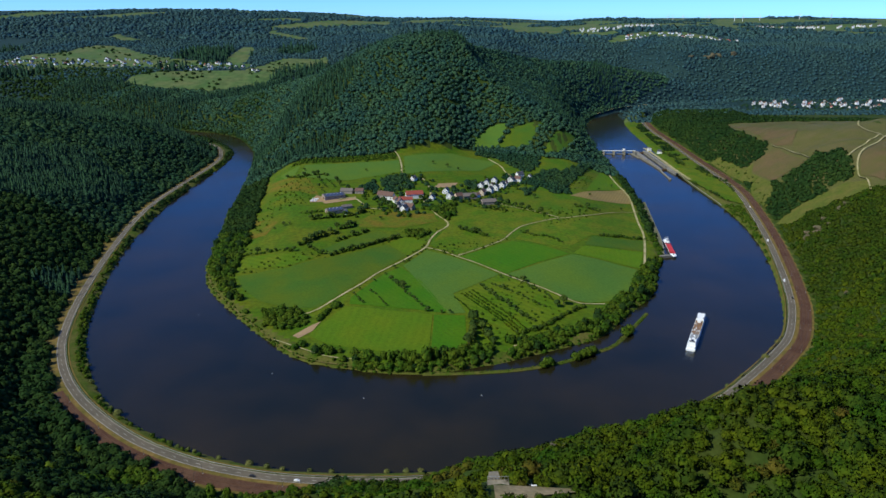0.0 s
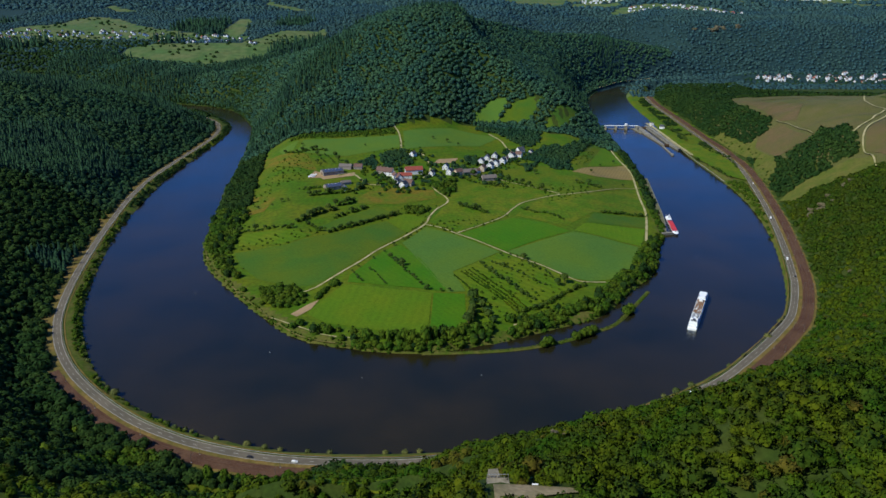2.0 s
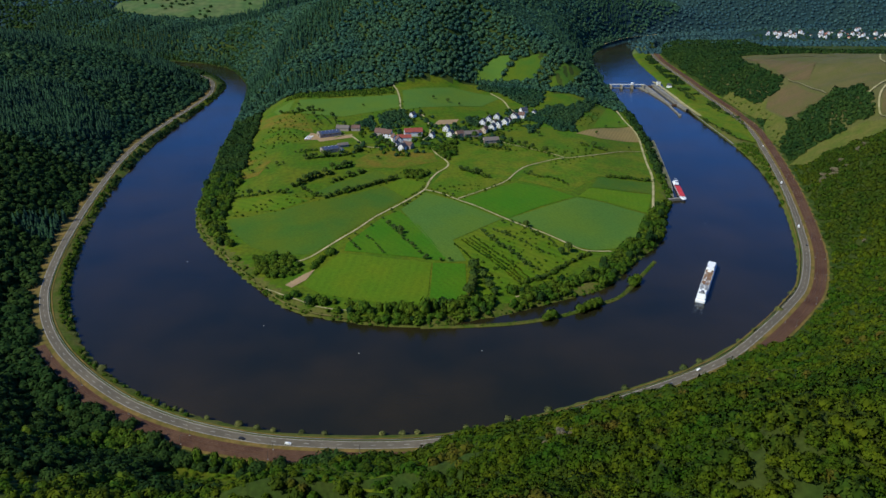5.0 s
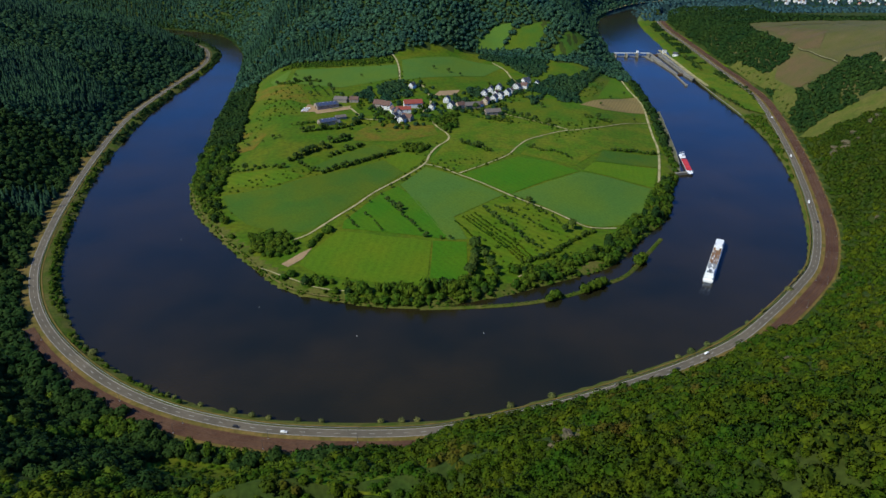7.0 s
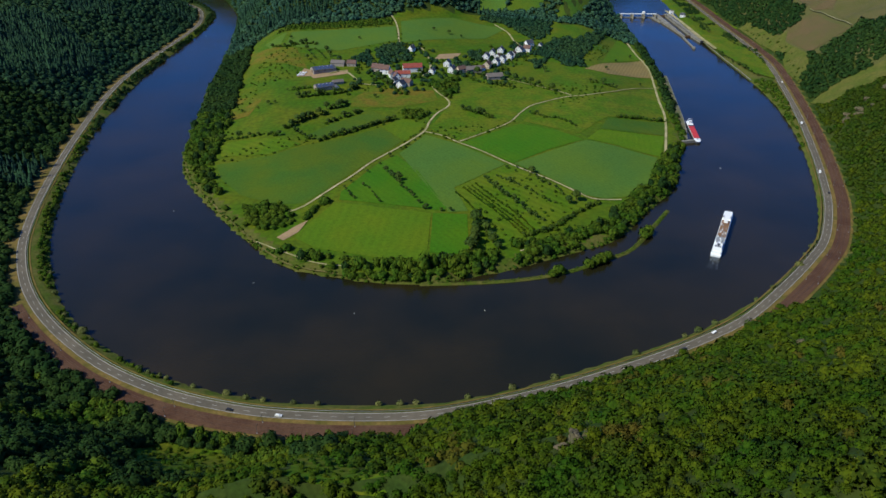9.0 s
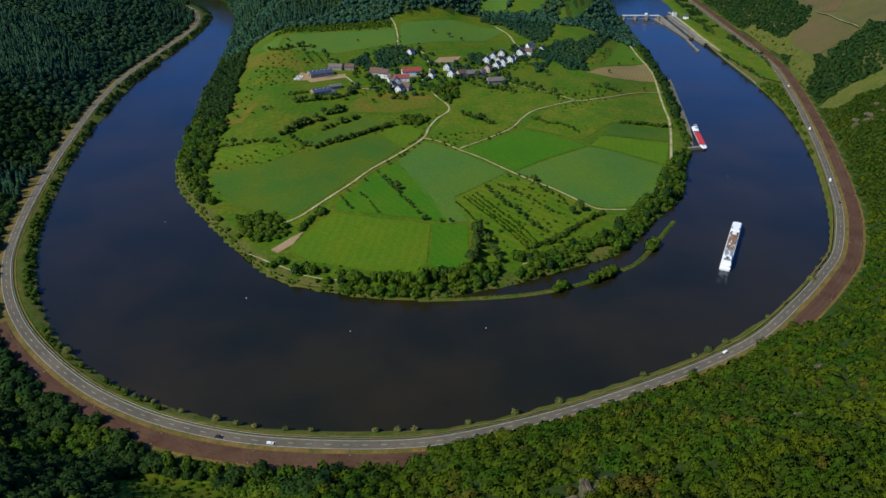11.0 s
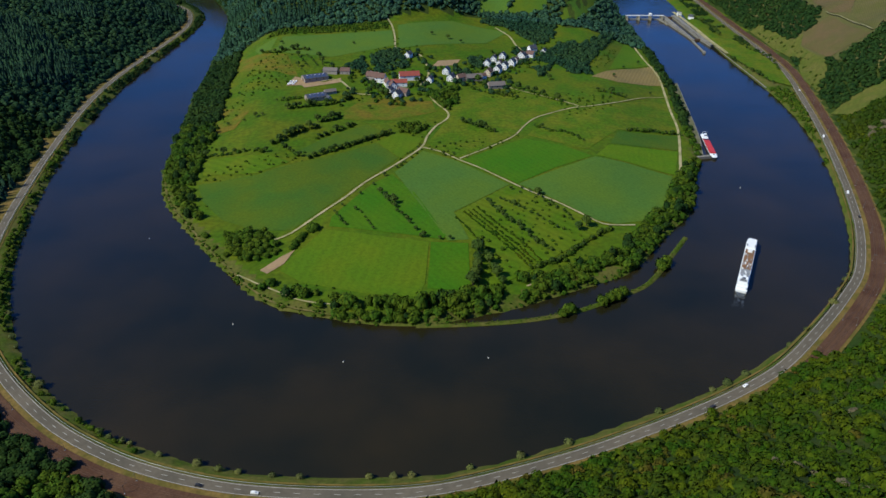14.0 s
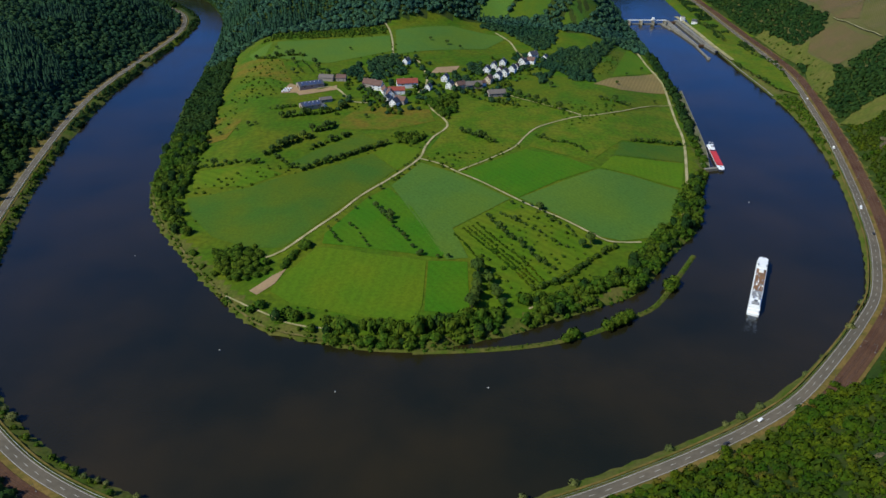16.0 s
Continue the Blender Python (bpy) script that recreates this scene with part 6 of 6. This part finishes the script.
def cruise_ship():
    s = empty_thing("river_cruise_ship", "long white river cruise ship with a brown sun deck", "ship")
    hull = part("hull", extruded(ship_outline(110, 11.4, 9), -1.2, 2.2), M_HULL, s)
    part("waterline_band", extruded(ship_outline(110.2, 11.6, 9), -1.0, 0.35), M_HULL_DARK, hull, "dark waterline band")
    cabin = part("cabin_deck", extruded(ship_outline(104, 10.6, 8), 2.2, 4.6), M_HULL, s)
    part("upper_deck", boxed(-5.1, 5.1, -50, 44, 4.6, 6.4), M_HULL, s)
    for z, l0, l1 in ((2.8, -46, 42), (5.0, -47, 42)):
        for sx in (-1, 1):
            for k in range(18):
                y = l0 + (k + 0.5) * (l1 - l0) / 18
                xs = sorted((sx * (5.3 if z < 4 else 5.1), sx * (5.36 if z < 4 else 5.16)))
                part("window", boxed(xs[0], xs[1], y - 1.7, y + 1.7, z, z + 1.1), M_GLASS, s)
    part("sun_deck", boxed(-4.7, 4.7, -20, 22, 6.4, 6.55), M_DECK, s, "brown planked sun deck")
    part("stern_deck", boxed(-4.6, 4.6, -33, -20.2, 6.4, 6.5), M_GREY, s, "grey deck with stacked chairs")
    part("awning", boxed(-4.9, 4.9, 23, 43, 6.4, 8.2, taper=0.3), M_HULL, s, "white awning over the fore deck")
    part("wheelhouse", boxed(-2.4, 2.4, 15, 19.5, 6.55, 8.9, taper=0.25), M_HULL, s)
    part("stern_house", boxed(-4.6, 4.6, -49, -34, 6.4, 7.9, taper=0.2), M_HULL, s)
    part("skylight", boxed(-1.6, 1.6, -43, -40, 7.9, 8.2), M_GLASS, s)
    for y in (-47.5, -45.2):
        part("stern_bench", boxed(-3.4, 3.4, y, y + 0.8, 7.9, 8.4), M_HULL_DARK, s, "dark bench on the stern house")
    for x in (-3.2, 2.2):
        part("deck_locker", boxed(x, x + 1.0, 44.6, 47.0, 4.6, 5.6), M_GREY, s, "grey locker on the fore deck")
    part("windlass", boxed(-1.2, 1.2, 48.0, 49.6, 4.6, 5.5), M_HULL_DARK, s, "dark windlass at the bow")
    part("wheelhouse_window", boxed(-2.2, 2.2, 19.3, 19.6, 7.7, 8.5), M_GLASS, s)
    part("funnel", boxed(-3.6, -1.8, -38, -36, 7.9, 9.6), M_GREY, s)
    part("funnel", boxed(1.8, 3.6, -38, -36, 7.9, 9.6), M_GREY, s)
    for sx in (-1, 1):
        part("railing", boxed(min(sx * 4.9, sx * 5.0), max(sx * 4.9, sx * 5.0), -33, 22, 7.3, 7.42), M_HULL, s)
        for k in range(14):
            part("railing_post", boxed(sx * 4.95 - 0.05, sx * 4.95 + 0.05, -33 + k * 4.2, -32.9 + k * 4.2, 6.4, 7.4), M_HULL, s)
        part("lifeboat", extruded([(sx * 4.2 - 0.7, 25), (sx * 4.2 + 0.7, 25), (sx * 4.2 + 0.6, 28), (sx * 4.2, 29), (sx * 4.2 - 0.6, 28)], 8.25, 9.0), M_GREY, s)
    rng = random.Random(5)
    for k in range(26):
        x, y = rng.uniform(-3.6, 3.6), rng.uniform(-32, -8) if k < 20 else rng.uniform(-8, 18)
        chair = boxed(x - 0.5, x + 0.5, y - 0.9, y + 0.9, 6.5 if y < -18 else 6.55, 7.0)
        box(chair, x - 0.5, x + 0.5, y + 0.6, y + 0.9, 7.0, 7.5)
        part("deck_chair", chair, M_GREY if k % 3 else M_HULL, s)
    return s


cruise_ship().matrix_basis = pose(281, 708, 0.0, 0, 0, math.degrees(math.atan2(-50, 102))) @ Matrix.Diagonal((0.84, 0.92, 1, 1))


# churned water behind the screws of the cruise ship
M_FOAM = material("churned_water", (0.17, 0.20, 0.23), rough=0.4, dark=0.3, grain=0.7, patch=3, tint=(0.05, 0.06, 0.08))
bm = bmesh.new()
rng = random.Random(4)
for k in range(150):
    back = rng.random() ** 1.9 * 26
    x, y, r = rng.uniform(-1, 1) * (3.2 + 0.10 * back), -51.2 - back, rng.uniform(0.25, 0.75) * (1 - back / 36)
    ring = [bm.verts.new((x + r * rng.uniform(0.5, 1.2) * math.cos(a * 1.05), y + 1.6 * r * rng.uniform(0.5, 1.2) * math.sin(a * 1.05), 0.03 + 0.002 * k)) for a in range(6)]
    bm.faces.new(ring)
tagged(part("wake", bm, M_FOAM), "white churned water behind the cruise ship", "wake", kind="structure").matrix_basis = pose(281, 708, 0.0, 0, 0, math.degrees(math.atan2(-50, 102)))


def barge():
    s = empty_thing("cargo_barge", "moored red cargo barge with a white wheelhouse", "ship")
    hull = part("hull", extruded(ship_outline(80, 9.5, 8), -1.5, 2.4), M_HULL_DARK, s)
    part("bulwark", extruded(ship_outline(79.6, 9.3, 8), 2.4, 2.75), M_HULL, hull, "white painted deck edge")
    part("coaming", boxed(-3.9, 3.9, -22, 27, 2.75, 3.7), M_REDPAINT, s, "red hold coaming")
    part("open_hold", boxed(-3.5, 3.5, -21.4, -17.4, 3.7, 3.95), M_HULL_DARK, s, "dark open end of the hold")
    for k in range(1, 9):
        y = -21.6 + k * 5.4
        part("hatch_cover", boxed(-4.0, 4.0, y, y + 5.1, 3.7, 4.15, taper=0.2), M_REDPAINT, s, "red hatch cover")
    part("accommodation", boxed(-3.9, 3.9, -37, -26, 2.75, 4.9, taper=0.1), M_HULL, s)
    part("wheelhouse", boxed(-2.2, 2.2, -31, -27, 4.9, 7.6, taper=0.2), M_HULL, s)
    part("wheelhouse_window", boxed(-2.12, 2.12, -26.95, -26.8, 6.1, 7.1), M_GLASS, s)
    part("mast", rod(bmesh.new(), (0, -33, 4.9), (0, -33, 10.5), 0.12, 0.06), M_HULL, s)
    part("deck_crane", rod(rod(bmesh.new(), (2.6, -35, 4.9), (2.6, -35, 8.6), 0.22, 0.18), (2.6, -35, 8.5), (-2.4, -31.5, 9.4), 0.14, 0.10), M_HULL, s, "white deck crane")
    for sx in (-1, 1):
        part("side_deck", boxed(min(sx * 4.1, sx * 4.5), max(sx * 4.1, sx * 4.5), -24, 28, 2.75, 2.95), M_GREY, s)
    part("fore_deck", extruded([(-3.6, 28), (3.6, 28), (2.4, 35), (0, 38), (-2.4, 35)], 2.75, 3.2), M_HULL, s)
    part("winch", boxed(-1, 1, 31, 32.5, 3.2, 4.1), M_GREY, s)
    part("car_on_deck", boxed(-2.8, -1.0, -36, -32, 4.9, 6.1, taper=0.2), M_GREY, s)
    return s


barge().matrix_basis = pose(339.5, 997, 0.0, 0, 0, 180 - 8) @ Matrix.Diagonal((0.88, 1, 1, 1))


def buoy(x, y):
    b = empty_thing("buoy", "small white marker buoy floating on the river", "buoy", "river buoys")
    part("float", rod(bmesh.new(), (0, 0, -0.3), (0, 0, 0.5), 0.75, 0.7, 12), M_WHITE, b)
    part("topmark", rod(bmesh.new(), (0, 0, 0.5), (0, 0, 1.6), 0.35, 0.12, 8), M_WHITE, b)
    b.matrix_basis = pose(x, y, 0) @ Matrix.Scale(0.6, 4)


for x, y in ((-73, 568), (36, 573), (-287, 756), (-168, 615), (336, 876)):
    buoy(x, y)

# ---- cars ----
M_CARWHITE = material("white_car_paint", (0.75, 0.75, 0.74), rough=0.3, dark=0.03, grain=1, patch=3)
M_CARDARK = material("dark_car_paint", (0.03, 0.032, 0.04), rough=0.3, dark=0.05, grain=1, patch=3)
M_TYRE = material("tyre_rubber", (0.02, 0.02, 0.02), dark=0.1, grain=0.3, patch=1)


def car(at, side, paint, label, van=False):
    """A car on the road; at: place on the road's line, side: lane."""
    i = int(np.argmin(np.hypot(ROAD[:, 0] - at[0], ROAD[:, 1] - at[1])))
    d = ROAD[i + 1] - ROAD[i - 1]
    d /= np.hypot(*d)
    x, y = ROAD[i] + side * 1.9 * np.array([d[1], -d[0]])
    c = empty_thing("van" if van else "car", label, "van" if van else "car", "vehicles on the road")
    top = 2.5 if van else 1.45
    bm = bmesh.new()
    low = [(-2.2, 0.35), (2.2, 0.35), (2.25, 0.75), (1.3, 0.95), (0.6, top), (-1.5 if not van else -2.15, top), (-2.1 if not van else -2.2, 0.95)]
    sides = [[bm.verts.new((sx * (0.9 if z < 1 else 0.74), yy, z)) for yy, z in low] for sx in (-1, 1)]
    bm.faces.new(sides[0])
    bm.faces.new(sides[1][::-1])
    for k in range(len(low)):
        bm.faces.new((sides[0][k], sides[1][k], sides[1][(k + 1) % len(low)], sides[0][(k + 1) % len(low)]))
    bmesh.ops.recalc_face_normals(bm, faces=bm.faces[:])
    part("body", bm, paint, c)
    part("windscreen", boxed(-0.68, 0.68, 0.66, 1.16, 1.02, 1.1), M_GLASS, c)
    for sx in (-1, 1):
        for yy in (-1.35, 1.35):
            part("wheel", rod(bmesh.new(), (sx * 0.78, yy, 0.33), (sx * 0.95, yy, 0.33), 0.33, 0.33, 12), M_TYRE, c)
    c.matrix_basis = pose(x, y, 5.31, 0, 0, math.degrees(math.atan2(-d[0], d[1])) + (180 if side < 0 else 0)) @ Matrix.Scale(1.05, 4)


car((-112, 441), 1, M_CARWHITE, "white car driving along the river road")
car((-144, 445), 1, M_CARDARK, "dark car driving along the river road")
car((216, 531), -1, M_CARWHITE, "white car driving along the river road")
car((188, 516), 1, M_CARDARK, "dark car driving along the river road")
car((446, 854), -1, M_CARWHITE, "white van driving along the river road", True)
car((497, 1016), -1, M_CARWHITE, "white van driving along the river road", True)
car((427, 793), 1, M_CARDARK, "dark car driving along the river road")
car((555, 1221), 1, M_CARWHITE, "white car driving along the river road")

# ---- rock outcrops on the slopes ----
M_ROCK = material("weathered_slate_rock", (0.125, 0.098, 0.060), dark=0.36, grain=0.8, patch=4, tint=(0.075, 0.072, 0.034), bump=0.4)


def rock(x, y, size, seed):
    """A craggy ledge, wider than tall."""
    rng = np.random.default_rng(seed)
    bm = bmesh.new()
    bmesh.ops.create_icosphere(bm, subdivisions=3, radius=1.0)
    for v in bm.verts:
        n = noise.noise(v.co * 1.6 + Vector((seed, 0, 0))) + 0.5 * noise.noise(v.co * 4.2 + Vector((0, seed, 0)))
        v.co *= 1 + 0.45 * n
        v.co.z = round(v.co.z * 3.5) / 3.5 * 0.6 + v.co.z * 0.4
    for f in bm.faces:
        f.smooth = False
    ob = tagged(part("rock_outcrop", bm, M_ROCK), "bare brown slate outcrop on a scrubby slope", "rock", "rock outcrops")
    ob.matrix_basis = pose(x, y, hz(x, y) - 0.12 * size, 24, -6, rng.uniform(0, 180)) @ Matrix.Diagonal((1.7 * size, 0.9 * size, 0.75 * size, 1))


for k, (x, y, size) in enumerate(ROCKS):
    rock(x, y, size, k + 1)

# ---- overlook ----
z0 = hz(15, 162) + 0.9
M_PATH = material("trodden_earth", (0.29, 0.22, 0.125), dark=0.25, grain=1.2, patch=6, tint=(0.19, 0.155, 0.075))
terrace = empty_thing("viewing_terrace", "small grey stone viewing terrace on a wooded slope", "terrace")
part("platform", extruded([(12.0, 158.5), (18.2, 158.5), (18, 163), (12.2, 163)], z0 - 4, z0), M_TERRACE, terrace, "grey-brown paved platform")
part("upper_step", extruded([(12.4, 163), (15.8, 163), (15.4, 166.5), (12.8, 166.2)], z0 - 5, z0 + 0.2), M_TERRACE, terrace)
for x in np.linspace(12.3, 17.9, 7):
    part("railing_post", boxed(x - 0.05, x + 0.05, 162.8, 162.9, z0, z0 + 1.1), M_STEEL, terrace)
part("handrail", boxed(12.2, 18.0, 162.78, 162.92, z0 + 1.1, z0 + 1.18), M_STEEL, terrace)
tagged(draped("overlook_path", [(13, 142), (13.5, 158), (19, 159), (24, 159), (34, 158), (35, 155), (26, 152), (20, 144)], M_PATH, 0.6, 5.0), "bare sandy path beside the terrace", "path", kind="structure")
zb = hz(24.5, 159)
bm = boxed(23.7, 25.3, 158.7, 159.2, zb + 0.9, zb + 1.0)
box(bm, 23.8, 24.0, 158.9, 159.1, zb - 0.2, zb + 0.9)
box(bm, 25.0, 25.2, 158.9, 159.1, zb - 0.2, zb + 0.9)
tagged(part("bench", bm, M_WHITE), "white bench at the viewing place", "bench")


# ---- wind turbines on the horizon ----
def turbine(x, y, turn):
    t = empty_thing("wind_turbine", "distant white three-bladed wind turbine", "wind turbine", "turbines on the horizon")
    z = hz(x, y)
    part("tower", rod(bmesh.new(), (0, 0, -3), (0, 0, 30), 1.5, 0.9, 8), M_WHITE, t)
    part("nacelle", boxed(-0.8, 0.8, -1.6, 1.6, 27.6, 29.2), M_WHITE, t)
    for k in range(3):
        a = turn + k * 2 * math.pi / 3
        part("blade", rod(bmesh.new(), (0, -1.9, 28.4), (16 * math.sin(a), -1.9, 28.4 + 16 * math.cos(a)), 0.8, 0.3, 5), M_WHITE, t)
    t.matrix_basis = pose(x, y, z)


for x, y, a in ((1530, 4700, 0.2), (1560, 4690, 0.8), (1640, 4720, 0.1), (1790, 4700, 1.1), (1815, 4710, 0.4), (1980, 4690, 0.9), (2040, 4700, 0.3), (2160, 4710, 0.6), (2420, 4690, 1.0), (2640, 4700, 0.2)):
    turbine(x * 0.92, y * 0.985, a)
